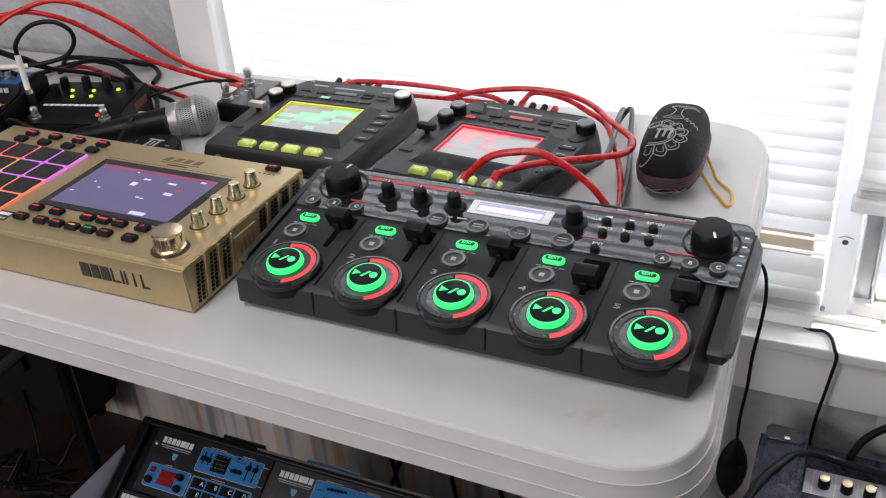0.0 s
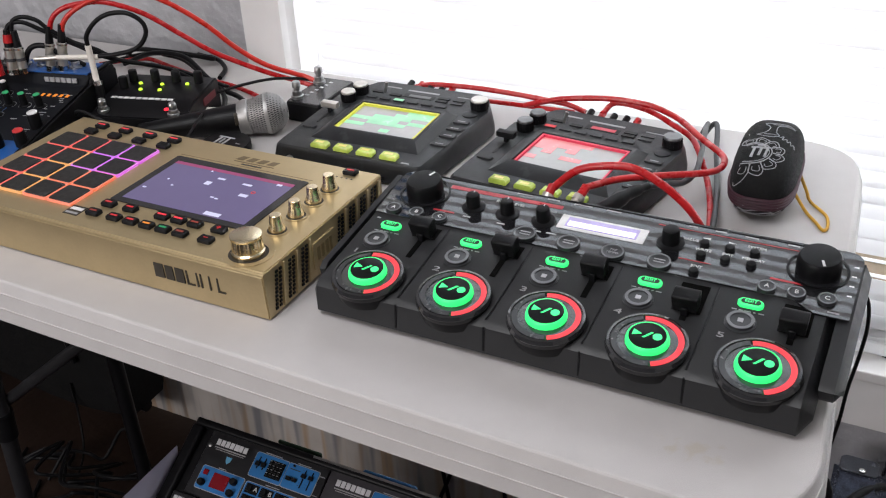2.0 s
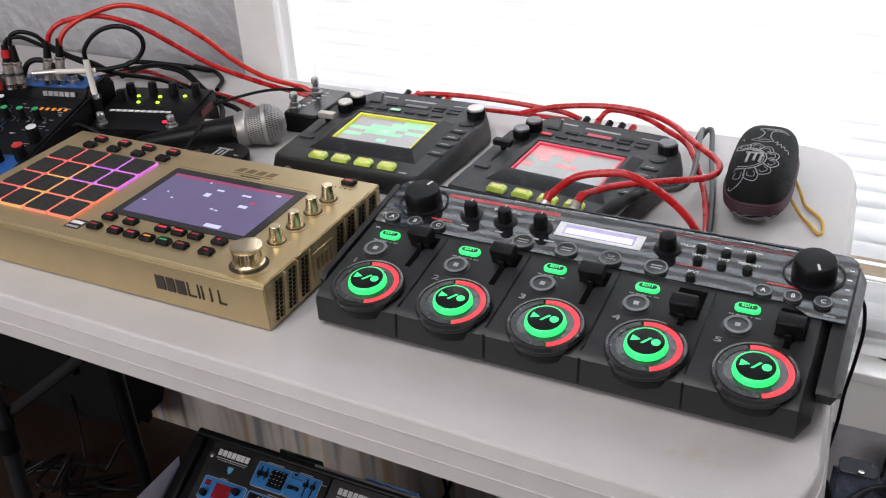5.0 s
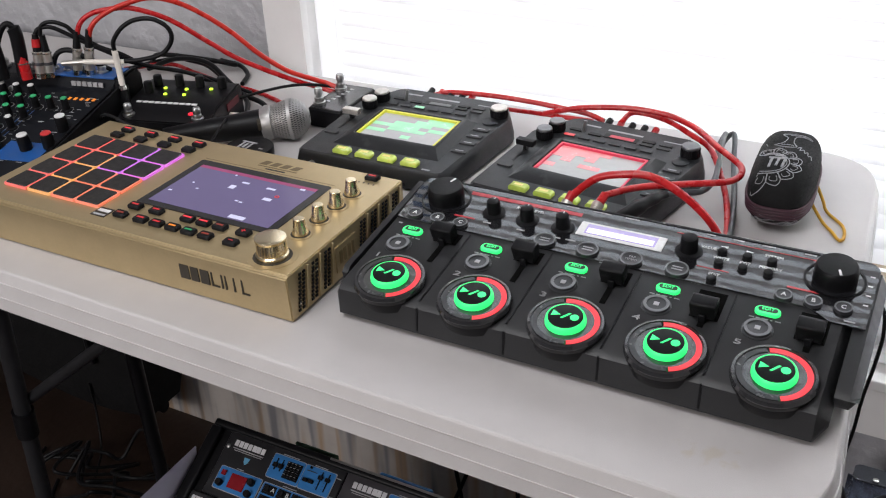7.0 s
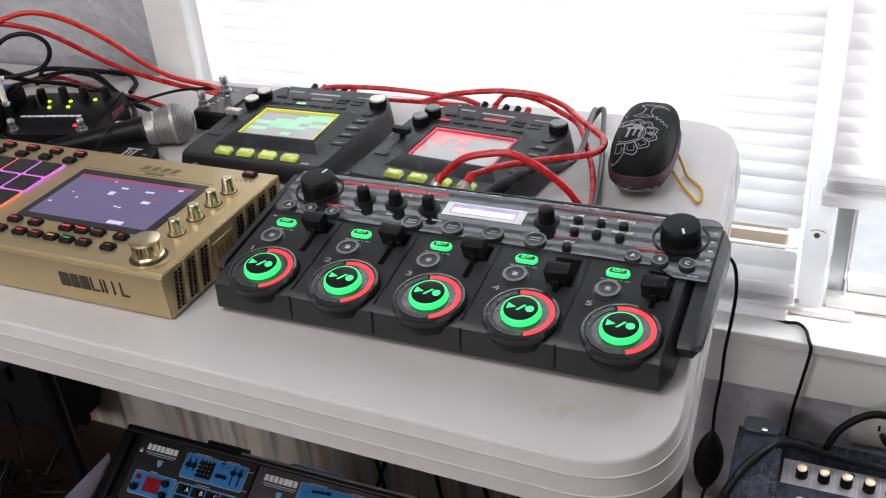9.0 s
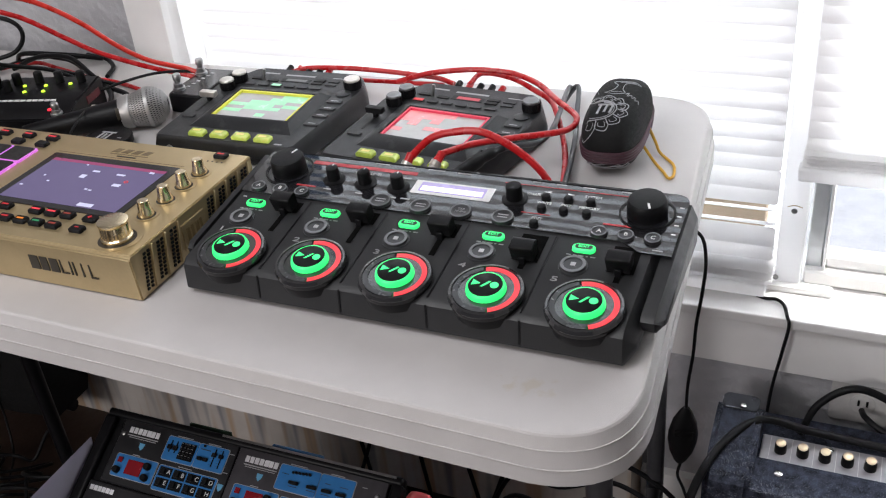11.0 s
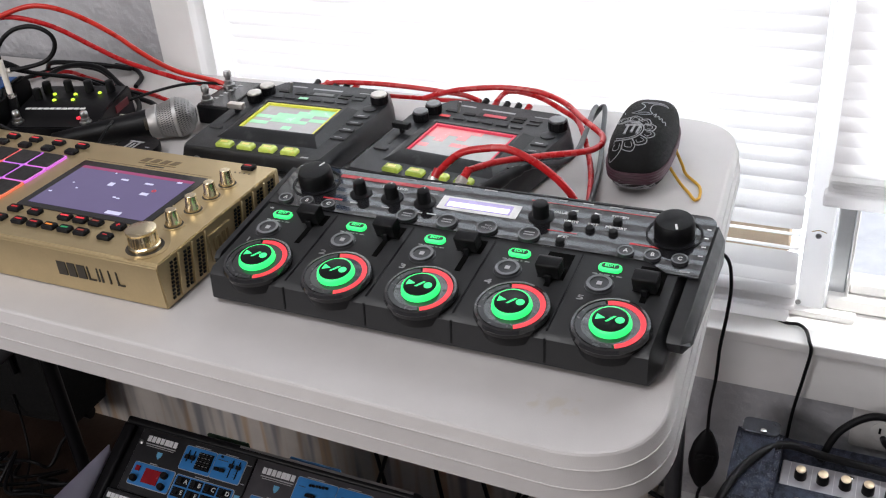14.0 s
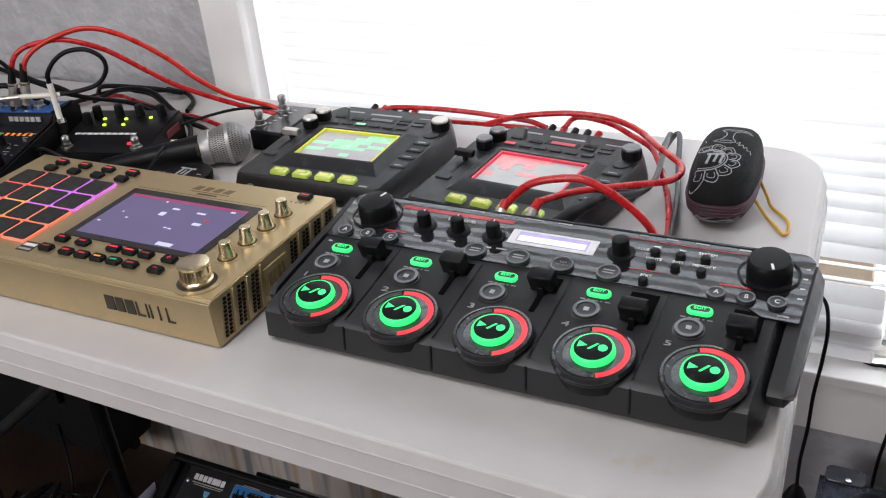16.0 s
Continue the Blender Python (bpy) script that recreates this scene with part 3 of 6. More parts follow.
for k in range(5):
    x = PITCH * k
    # groove between tracks
    if k:
        bm = BM()
        box(bm, (-0.0008, -0.052, -0.0004), (0.0008, 0.052, 0.0005), m=deck(x + 0.004, 0.054))
        box(bm, (-0.0008, -0.0006, -0.0115), (0.0008, 0.0006, 0.0115), m=pose(x + 0.004, -0.0042, 0.0217, -5, 0, 0))
        part("track_groove", bm, BLACK, rc)
    # play button with its ring
    ring = part("loop_ring", lathe(BM(), [(0.0285, -0.0035), (0.0324, -0.0015), (0.0332, 0.0035), (0.0320, 0.0062), (0.0300, 0.0066), (0.0291, 0.0062), (0.0205, 0.0060), (0.0195, 0.003)], 48, m=deck(x + 0.0506 + 0.0009 * k, 0.0168)), RINGB, rc, "black translucent ring round a play button")
    part("ring_base", lathe(BM(), [(0.0290, -0.013), (0.0308, -0.004), (0.0308, -0.001)], 40, m=deck(x + 0.0506 + 0.0009 * k, 0.0168)), BLACK, ring)
    bm = arc(BM(), 0, 0, 0.0060, 0.0240, 0.0287, 0.0006, -20, 158, 40, deck(x + 0.0506 + 0.0009 * k, 0.0168))
    part("red_arc", bm, REDLED, ring, "lit red progress arc")
    part("unlit_arc", arc(BM(), 0, 0, 0.0058, 0.0241, 0.0286, 0.0011, 162, 336, 36, deck(x + 0.0506 + 0.0009 * k, 0.0168)), mat("smoked_lens", (0.030, 0.030, 0.033), 0.25, vary=0.12, scale=200), ring)
    part("clear_rim", lathe(BM(), [(0.0296, 0.0061), (0.0300, 0.0072), (0.0322, 0.0068), (0.0336, 0.0036), (0.0334, 0.0030)], 40, m=deck(x + 0.0506 + 0.0009 * k, 0.0168)), mat("clear_dark_acrylic", (0.020, 0.020, 0.022), 0.07, vary=0.1, coat=0.6), ring, "glossy clear rim")
    btn = part("play_button", lathe(BM(), [(0.0178, 0.0025), (0.0175, 0.0080), (0.0166, 0.0112), (0.0158, 0.0118), (0.0153, 0.0118), (0.0149, 0.0114)], 40, m=deck(x + 0.0506 + 0.0009 * k, 0.0168)), GREEN, rc, "play button with a lit green rim")
    part("cap", lathe(BM(), [(0.0148, 0.0110), (0.0148, 0.0119), (0.0141, 0.0123)], 36, m=deck(x + 0.0506 + 0.0009 * k, 0.0168)), SOFT, btn)
    bm = BM()
    prism(bm, [(-0.0118, 0.0034), (-0.0118, -0.0034), (-0.0045, 0.0)], 0.0123, 0.0127, deck(x + 0.0506 + 0.0009 * k, 0.0168))
    prism(bm, [(-0.0035, -0.0038), (-0.0015, -0.0038), (0.0040, 0.0038), (0.0020, 0.0038)], 0.0123, 0.0127, deck(x + 0.0506 + 0.0009 * k, 0.0168))
    lathe(bm, [(0.0037, 0.0123), (0.0037, 0.0127)], 20, m=deck(x + 0.0506 + 0.0009 * k, 0.0168) @ Matrix.Translation((0.0080, 0, 0)))
    part("play_symbol", bm, GREENHI, btn, "lit green play and record symbol")
    # edit button, stop button
    bm = prism(BM(), rounded(-0.0105, -0.0052, 0.0105, 0.0052, 0.0048, 6), 0, 0.0028, deck(x + 0.0325, 0.092), 0.0008)
    ed = part("edit_button", bm, GREEN, rc, "lit green edit button")
    part("dark_field", prism(BM(), rounded(-0.0080, -0.0028, 0.0080, 0.0030, 0.0028, 5), 0.0026, 0.0030, deck(x + 0.0325, 0.0926)), mat("dark_green_field", (0.004, 0.03, 0.012), 0.4), ed)
    word("EDIT", 0.0050, deck(x + 0.0325, 0.0927, 0.0031), GREENHI, ed)
    st_ = part("stop_button", lathe(BM(), [(0.0128, -0.001), (0.0128, 0.0006), (0.0112, 0.0010), (0.0112, 0.0028), (0.0104, 0.0034), (0.0088, 0.0032), (0.0084, 0.0024)], 32, m=deck(x + 0.0295, 0.0685)), mat("smoke_button", (0.022, 0.023, 0.026), 0.35), rc, "round smoke-grey stop button")
    part("rim", arc(BM(), 0, 0, 0.0028, 0.0084, 0.0110, 0.0007, 0, 360, 32, deck(x + 0.0295, 0.0685)), GREYRIM, st_)
    bm = box(BM(), (-0.0022, -0.0022, 0.0024), (0.0022, 0.0022, 0.0030), m=deck(x + 0.0295, 0.0685))
    part("stop_symbol", bm, GREYP, st_)
    word(str(k + 1), 0.0085, deck(x + 0.0185, 0.0485, 0.0005) @ Matrix.Diagonal((1.75, 1, 1, 1)), mat("dim_digit", (0.26, 0.26, 0.265), 0.5), rc)
    for i, w in enumerate((0.0042, 0.0034, 0.0052, 0.0018, 0.0046)):
        part("caption", box(BM(), (-w / 2, -0.0006, 0.0002), (w / 2, 0.0006, 0.0004), m=deck(x + 0.0212 + 0.0054 * i, 0.0830)), MATS["dim_digit"], rc)
    # fader with slot
    fy = (0.088, 0.087, 0.085, 0.068, 0.070)[k]
    bm = box(BM(), (-0.0120, fy - 0.086, 0.0001), (0.0120, 0.0185, 0.0005), m=deck(x + 0.0700, 0.084))
    box(bm, (-0.0026, -0.029, 0.00015), (0.0026, fy - 0.0835, 0.00055), m=deck(x + 0.0700, 0.084))
    part("fader_slot", bm, DEEP, rc)
    bm = BM()
    box(bm, (-0.0030, -0.004, 0), (0.0030, 0.004, 0.008), 0.0005, m=deck(x + 0.0700, fy - 0.004))
    pro = [(-0.0052, 0.0030), (-0.0084, 0.0176), (-0.0080, 0.0190), (-0.0064, 0.0198), (0.0020, 0.0208), (0.0060, 0.0198), (0.0082, 0.0035)]
    b2 = loft_x(BM(), [(-0.0108, pro), (0.0108, pro)])
    for v in b2.verts:
        v.co.x *= 0.90 + 5.0 * min(v.co.z, 0.020)
    bmesh.ops.bevel(b2, geom=list(b2.edges), offset=0.0005, segments=1, affect="EDGES")
    bmesh.ops.transform(b2, matrix=deck(x + 0.0700, fy), verts=b2.verts)
    fd = part("fader_stem", bm, BLACK, rc)
    part("fader_cap", b2, SOFT, fd, "black wedge shaped fader cap")


def knob(parent, m, r, h, material, name="knob", mark=True, skirt=0.0, mark_mat=None, seg=28, cap=None, label=""):
    prof = [(r * 1.0, 0)] if not skirt else [(skirt, 0), (skirt, 0.0012), (r * 1.02, 0.0022)]
    prof += [(r * 0.99, h * 0.55), (r * 0.96, h * 0.86), (r * 0.88, h * 0.97), (r * 0.70, h)]
    bm = BM()
    lathe(bm, prof, seg, m=m)
    kb = part(name, bm, material, parent, label)
    if mark:
        part("pointer", box(BM(), (-r * 0.055, r * 0.42, h * 0.985), (r * 0.055, r * 0.82, h * 1.01), m=m), mark_mat or WHITEP, kb)
    if cap:
        part("cap", lathe(BM(), [(r * 0.82, h * 0.95), (r * 0.82, h * 1.03), (r * 0.7, h * 1.06)], 18, m=m), cap, kb)
    return kb


for x, y in ((0.040, 0.150), (0.413, 0.151)):
    knob(rc, deck(x, y, 0.002) @ pose(0, 0, 0, 0, 0, -18 if x < 0.1 else 200), 0.0185, 0.0170, SOFT, "effect_knob", label="large black effect knob")
    part("knob_collar", arc(BM(), 0, 0, 0.002, 0.0235, 0.0255, 0.0012, 0, 360, 40, deck(x, y)), BLACK, rc)
for x in (0.096, 0.1315, 0.168):
    knob(rc, deck(x, 0.143, 0.002), 0.0068, 0.0158, SOFT, "level_knob", skirt=0.0115, label="slim black input level knob")
knob(rc, deck(0.2875, 0.148, 0.002), 0.0080, 0.0165, SOFT, "value_knob", mark=False, skirt=0.0125, label="slim black value knob")
for x, y, t in ((0.0225, 0.116, "A"), (0.0475, 0.116, "B"), (0.0725, 0.116, "C"), (0.378, 0.1145, "A"), (0.402, 0.1145, "B"), (0.426, 0.1145, "C")):
    b = part("effect_button", lathe(BM(), [(0.0078, 0), (0.0074, 0.0028), (0.0064, 0.0034), (0.0056, 0.0026)], 24, m=deck(x, y, 0.002)), MATS["smoke_button"], rc)
    part("rim", arc(BM(), 0, 0, 0.0048, 0.0060, 0.0072, 0.0007, 0, 360, 24, deck(x, y)), GREYRIM, b)
    word(t, 0.0065, deck(x, y, 0.0047), WHITEP, b)
for x, t in ((0.160, ""), (0.2025, ""), (0.244, "TAP"), (0.286, "")):
    b = part("function_button", lathe(BM(), [(0.0108, 0), (0.0104, 0.0028), (0.0094, 0.0034), (0.0084, 0.0026)], 28, m=deck(x, 0.1175, 0.002)), MATS["smoke_button"], rc)
    part("rim", arc(BM(), 0, 0, 0.0048, 0.0088, 0.0102, 0.0007, 0, 360, 28, deck(x, 0.1175)), GREYRIM, b)
    if t:
        word("TAP", 0.0038, deck(x, 0.1195, 0.0047), GREYP, b)
        word("TEMPO", 0.0036, deck(x, 0.1155, 0.0047), GREYP, b)
    else:
        for dy in (-0.0018, 0.0018):
            part("caption", box(BM(), (-0.0050, -0.0006, 0), (0.0050, 0.0006, 0.0003), m=deck(x, 0.1175 + dy, 0.0047)), GREYP, b)
for x, y, t in ((0.316, 0.1555, ""), (0.338, 0.1555, ""), (0.3595, 0.1555, "SYSTEM"), (0.317, 0.1385, "WRITE"), (0.338, 0.1385, "EXIT"), (0.360, 0.1385, "MEMORY"), (0.317, 0.1145, "EDIT")):
    part("menu_button", lathe(BM(), [(0.0044, 0), (0.0044, 0.003), (0.0038, 0.0040), (0.002, 0.0044)], 16, m=deck(x, y, 0.002)), SOFT, rc)
    if t:
        word(t, 0.0048, deck(x, y + 0.0085, 0.0024), WHITEP, rc)
part("arrow_mark", prism(BM(), [(-0.004, 0), (0.003, -0.0015), (0.003, 0.0015)], 0, 0.0003, deck(0.316, 0.1640, 0.0024)), WHITEP, rc)
part("arrow_mark", prism(BM(), [(0.004, 0), (-0.003, 0.0015), (-0.003, -0.0015)], 0, 0.0003, deck(0.338, 0.1640, 0.0024)), WHITEP, rc)
word("VALUE", 0.0048, deck(0.303, 0.1585, 0.0024), WHITEP, rc)
word("INPUT LEVEL", 0.0052, deck(0.128, 0.1590, 0.0027), WHITEP, rc)
lcd = part("display_frame", box(BM(), (-0.0415, -0.0108, 0), (0.0415, 0.0108, 0.0012), 0.0006, m=deck(0.2235, 0.1485, 0.002)), WHITEP, rc, "white framed display")
part("lcd", box(BM(), (-0.034, -0.0072, 0.0012), (0.034, 0.0072, 0.0016), m=deck(0.2235, 0.1485, 0.002)), LCDDIM, lcd)
part("lit_rows", box(BM(), (-0.032, -0.0062, 0.0016), (0.032, 0.0014, 0.0018), m=deck(0.2235, 0.1485, 0.002)), LCD, lcd)
# printed red bands and white captions
for x0, x1, y0, h in ((0.060, 0.178, 0.168, 0.0052), (0.270, 0.395, 0.1715, 0.0008), (0.060, 0.082, 0.128, 0.0022), (0.300, 0.328, 0.130, 0.0008), (0.378, 0.405, 0.128, 0.0022)):
    part("red_band", box(BM(), (0, -h / 2, 0), (x1 - x0, h / 2, 0.0003), m=deck(x0, y0, 0.0023)), REDPRINT, rc)
for x, y, w in ((0.096, 0.1265, 0.008), (0.1315, 0.1265, 0.008), (0.168, 0.1265, 0.008), (0.086, 0.159, 0.010), (0.170, 0.159, 0.010), (0.182, 0.127, 0.010), (0.2225, 0.108, 0.010), (0.262, 0.109, 0.008), (0.305, 0.109, 0.009), (0.135, 0.1775, 0.016), (0.165, 0.1775, 0.012), (0.195, 0.1775, 0.018), (0.225, 0.1775, 0.014), (0.300, 0.1775, 0.008), (0.325, 0.1775, 0.010), (0.352, 0.1775, 0.012), (0.388, 0.1775, 0.010), (0.433, 0.1005, 0.009), (0.014, 0.101, 0.004)):
    part("caption", box(BM(), (-w / 2, -0.0009, 0), (w / 2, 0.0009, 0.0003), m=deck(x, y, 0.0023 if y > 0.11 or x > 0.42 else 0.0004)), GREYP, rc)
for y in (0.125, 0.138, 0.151, 0.164):
    part("caption", box(BM(), (-0.002, -0.0007, 0), (0.002, 0.0007, 0.0003), m=deck(0.4415, y, 0.0023)), WHITEP, rc)
part("edge_line", box(BM(), (0, -0.0006, 0), (0.41, 0.0006, 0.0006), m=deck(0.012, 0.1805, 0.0023)), BLACK, rc)
for x in (0.03, 0.40):
    for y in (0.03, 0.165):
        part("foot", lathe(BM(), [(0.007, 0), (0.007, 0.0065)], 14, at=(x, y, 0)), SOFT, rc)

# ---- gold sampler ----
MW, MD, MH = 0.419, 0.213, 0.0515
mp = thing("sampler", "gold pad sampler with a violet touch screen and glowing pads", "sampler", pose(-0.447, -0.033, TOP))


def mtop(x, y, up=0.0):
    """A pose on the top, from room x and y."""
    return pose(x + 0.447, y + 0.033, MH + up)


bm = BM()
loft_x(bm, [(0.0, [(0.002, 0.001), (0.0, MH - 0.003), (0.003, MH), (MD, MH), (MD, 0.003)]), (MW - 0.001, [(0.002, 0.001), (0.0, MH - 0.003), (0.003, MH), (MD, MH), (MD, 0.003)])])
bmesh.ops.bevel(bm, geom=[e for e in bm.edges if e.calc_length() > 0.02], offset=0.0012, segments=2, affect="EDGES")
body = part("body", bm, GOLD, mp, "brushed gold painted casing")
for x in (0.04, 0.38):
    for y in (0.03, 0.18):
        part("foot", lathe(BM(), [(0.008, 0), (0.008, 0.004)], 14, at=(x, y, 0)), SOFT, mp)
# vents on the end: leaning ribs with rows of small holes
for k in range(9):
    y0 = 0.012 + 0.0215 * k
    if 3 <= k <= 4:
        continue
    for j in range(2):
        bm = BM()
        for i in range(10):
            box(bm, (MW - 0.0012, y0 + j * 0.0062 + 0.0007 * i, 0.007 + i * 0.0040), (MW + 0.0002, y0 + j * 0.0062 + 0.0007 * i + 0.0034, 0.0095 + i * 0.0040))
        tagged(part("perforation", bm, BLACK, body), kind="stuff")
    part("rib", box(BM(), (MW - 0.001, -0.0012, 0), (MW + 0.0012, 0.0012, 0.0445), 0.0004, m=pose(0, y0 + 0.0128, 0.0045, -9.5, 0, 0)), GOLD, body)
part("end_badge", box(BM(), (MW - 0.001, 0.078, 0.012), (MW + 0.0002, 0.115, 0.040), 0.0001), GOLD, body)
for i, w in enumerate((0.006, 0.005, 0.006, 0.004)):
    part("badge_mark", box(BM(), (MW - 0.0004, 0.084 + 0.0075 * i, 0.020), (MW + 0.0008, 0.084 + 0.0075 * i + w * 0.75, 0.034)), mat("deep_gold", (0.30, 0.225, 0.11), 0.4, 0.7), body)
# maker's mark on the front as plain blocks: three bold, four slender
xs = [(-0.158, 0.0125), (-0.1445, 0.0105), (-0.1325, 0.0115)]
for x0, w in xs:
    part("name_block", box(BM(), (x0 + 0.447, -0.0006, 0.019), (x0 + 0.447 + w * 0.9, 0.001, 0.0345), m=pose(0, 0.0006, 0, 0, 0, 0)), DARKP, body)
for x0, w in ((-0.1195, 0.0016), (-0.1195, 0.009), (-0.1075, 0.0016), (-0.103, 0.0016), (-0.093, 0.0016), (-0.0835, 0.0016), (-0.0835, 0.0085)):
    tall = 0.0155 if w < 0.002 else 0.0016
    part("name_stroke", box(BM(), (x0 + 0.447, 0.0001, 0.019), (x0 + 0.447 + w, 0.0020, 0.019 + tall)), DARKP, body)
for i, w in enumerate((0.005, 0.005, 0.005, 0.002)):
    part("name_block", box(BM(), (0.012 + 0.0062 * i, 0.0001, 0.027), (0.012 + 0.0062 * i + w, 0.002, 0.035)), DARKP, body)
# pads
rows = [("red", "red", "violet", "magenta"), ("red", "amber", "violet", "magenta"), ("red", "amber", "orange", "orange"), ("red", "amber", "orange", "orange")]
for r in range(4):
    for c in range(4):
        x, y = -0.4105 + 0.0350 * c, 0.1185 - 0.0345 * r
        pd = part("drum_pad", prism(BM(), rounded(-0.0151, -0.0151, 0.0151, 0.0151, 0.002, 2), 0, 0.0040, mtop(x, y), 0.0008), PADBLACK, mp, "black rubber drum pad")
        part("glow", prism(BM(), rounded(-0.0170, -0.0168, 0.0170, 0.0168, 0.002, 2), 0, 0.0026, mtop(x, y)), PADGLOW[rows[r][c]], pd, "lit pad rim")
# screen
gl = part("screen_glass", prism(BM(), rounded(-0.0865, -0.0545, 0.0865, 0.0545, 0.002, 2), 0, 0.0008, mtop(-0.1755, 0.0805)), mat("black_glass", (0.012, 0.011, 0.012), 0.12, vary=0.05), mp, "black framed touch screen")
part("display", box(BM(), (-0.077, -0.046, 0.0008), (0.077, 0.043, 0.0011), m=mtop(-0.1755, 0.0805)), TOUCH, gl, "violet lit display")
part("status_bar", box(BM(), (-0.077, 0.0375, 0.0011), (0.077, 0.043, 0.0013), m=mtop(-0.1755, 0.0805)), TOUCHRED, gl)
for x, y, w, h in ((-0.012, 0.012, 0.007, 0.007), (-0.004, 0.025, 0.009, 0.003), (0.030, 0.024, 0.011, 0.003), (0.040, 0.003, 0.010, 0.005), (0.062, 0.036, 0.006, 0.003), (0.035, -0.041, 0.019, 0.006), (-0.045, -0.006, 0.003, 0.002), (-0.058, 0.004, 0.002, 0.002), (0.012, -0.012, 0.004, 0.002), (0.018, -0.013, 0.004, 0.002), (-0.025, 0.036, 0.002, 0.002), (-0.07, -0.02, 0.004, 0.002)):
    part("icon", box(BM(), (x - w / 2, y - h / 2, 0.0011), (x + w / 2, y + h / 2, 0.0014), m=mtop(-0.1755, 0.0805)), ICON, gl)
part("icon", arc(BM(), 0.046, 0.012, 0.0011, 0.0015, 0.0026, 0.0003, 0, 360, 16, mtop(-0.1755, 0.0805)), REDGLOW, gl)
# buttons
up_row = [(-0.253, "r"), (-0.225, "r"), (-0.184, "R"), (-0.1635, "R"), (-0.143, "d"), (-0.114, "p")]
lo_row = [(-0.255, "d"), (-0.228, "r"), (-0.207, "r"), (-0.1865, "o"), (-0.166, "g"), (-0.145, "d"), (-0.114, "m")]
bank = [(-0.403 + 0.0364 * k, 0.1475, "") for k in range(4)] + [(-0.401 + 0.0364 * k, 0.164, "R") for k in range(4)]
for x, y, kind in [(x, 0.0165, k) for x, k in up_row] + [(x, -0.0035, k) for x, k in lo_row] + bank + [(-0.060, 0.170, "r")]:
    b = part("button", prism(BM(), rounded(-0.0078, -0.0052, 0.0078, 0.0052, 0.0018, 3), 0, 0.0042, mtop(x, y), 0.0012), SOFT, mp, "small black button")
    if kind in ("r", "R", "o", "g", "d"):
        m_ = {"r": REDGLOW, "R": REDLED, "o": AMBERGLOW, "g": MATS["cap_green"], "d": mat("dim_red_caption", (0.2, 0.03, 0.02), 0.5, emit=(1, 0.1, 0.05), power=0.12)}[kind]
        w = 0.0052 if kind in ("R",) else 0.0042
        part("lit_caption", box(BM(), (-w, -0.0011, 0), (w, 0.0011, 0.0003), m=mtop(x, y, 0.0042)), m_, b)
    if kind in ("p", "m"):
        bm = box(BM(), (-0.0025, -0.0005, 0), (0.0025, 0.0005, 0.0003), m=mtop(x, y, 0.0042))
        if kind == "p":
            box(bm, (-0.0005, -0.0025, 0), (0.0005, 0.0025, 0.00032), m=mtop(x, y, 0.0042))
        part("lit_caption", bm, REDGLOW, b)
for k in range(4):
    part("lamp_dot", lathe(BM(), [(0.0012, 0), (0.0010, 0.0003)], 8, m=mtop(-0.070 + 0.006 * k, 0.158)), DARKP, mp)
for x, y, r, h in ((-0.063, -0.006, 0.0158, 0.021), (-0.063, 0.0395, 0.0082, 0.0175), (-0.0625, 0.071, 0.0082, 0.0175), (-0.062, 0.102, 0.0082, 0.0175), (-0.0615, 0.131, 0.0082, 0.0175)):
    big = r > 0.01
    part("knob_well", arc(BM(), 0, 0, 0, r * 1.20, r * 1.55, 0.0005, 0, 360, 32, mtop(x, y)), GOLD, mp)
    part("well_floor", lathe(BM(), [(r * 1.22, 0), (r * 1.22, 0.0003)], 28, m=mtop(x, y)), DARKP, mp)
    bm = BM()
    prof = [(r, 0.0006), (r, h * 0.18), (r * 0.93, h * 0.24), (r * 0.90, h * 0.8), (r * 0.95, h * 0.86), (r * 0.95, h * 0.97), (r * 0.88, h)] if big else [(r, 0.0006), (r, h * 0.2), (r * 0.82, h * 0.4), (r * 0.72, h * 0.85), (r * 0.68, h * 0.97), (r * 0.6, h)]
    seg = 56 if big else 28
    lathe(bm, prof, seg, m=mtop(x, y))
    for i, v in enumerate(bm.verts):
        if i % 2 and 2 <= i // seg < len(prof) - 2:
            v.co.x, v.co.y = [c + (q - c) * 0.955 for q, c in ((v.co.x, x + 0.447), (v.co.y, y + 0.033))]
    part("knob", bm, GOLDK, mp, "polished gold knob", smooth=30)
# maker's mark on the top, a low printed line and the small badge by the pads
for i in range(4):
    part("name_block", prism(BM(), [(0, 0), (0.0095, 0), (0.0125, 0.009), (0.004, 0.009)], 0, 0.0003, mtop(-0.197 + 0.0135 * i, 0.1525)), mat("brown_print", (0.16, 0.11, 0.05), 0.5), mp)
part("name_line", box(BM(), (-0.026, -0.0006, 0), (0.026, 0.0006, 0.0003), m=mtop(-0.170, 0.1490)), MATS["brown_print"], mp)
part("name_line", box(BM(), (-0.013, -0.0011, 0), (0.013, 0.0011, 0.0003), m=mtop(-0.170, 0.1445)), DARKP, mp)
for y in (0.140,):
    part("name_line", box(BM(), (-0.087, -0.0003, 0), (0.087, 0.0003, 0.0002), m=mtop(-0.1755, y)), MATS["brown_print"], mp)
bd = part("badge", box(BM(), (-0.0095, -0.0085, 0), (0.0095, 0.0085, 0.0004), m=mtop(-0.278, -0.006)), DARKP, mp, "small black and white badge")
part("badge_mark", box(BM(), (-0.0078, 0.0005, 0.0004), (0.0078, 0.0055, 0.0006), m=mtop(-0.278, -0.006)), WHITEP, bd)
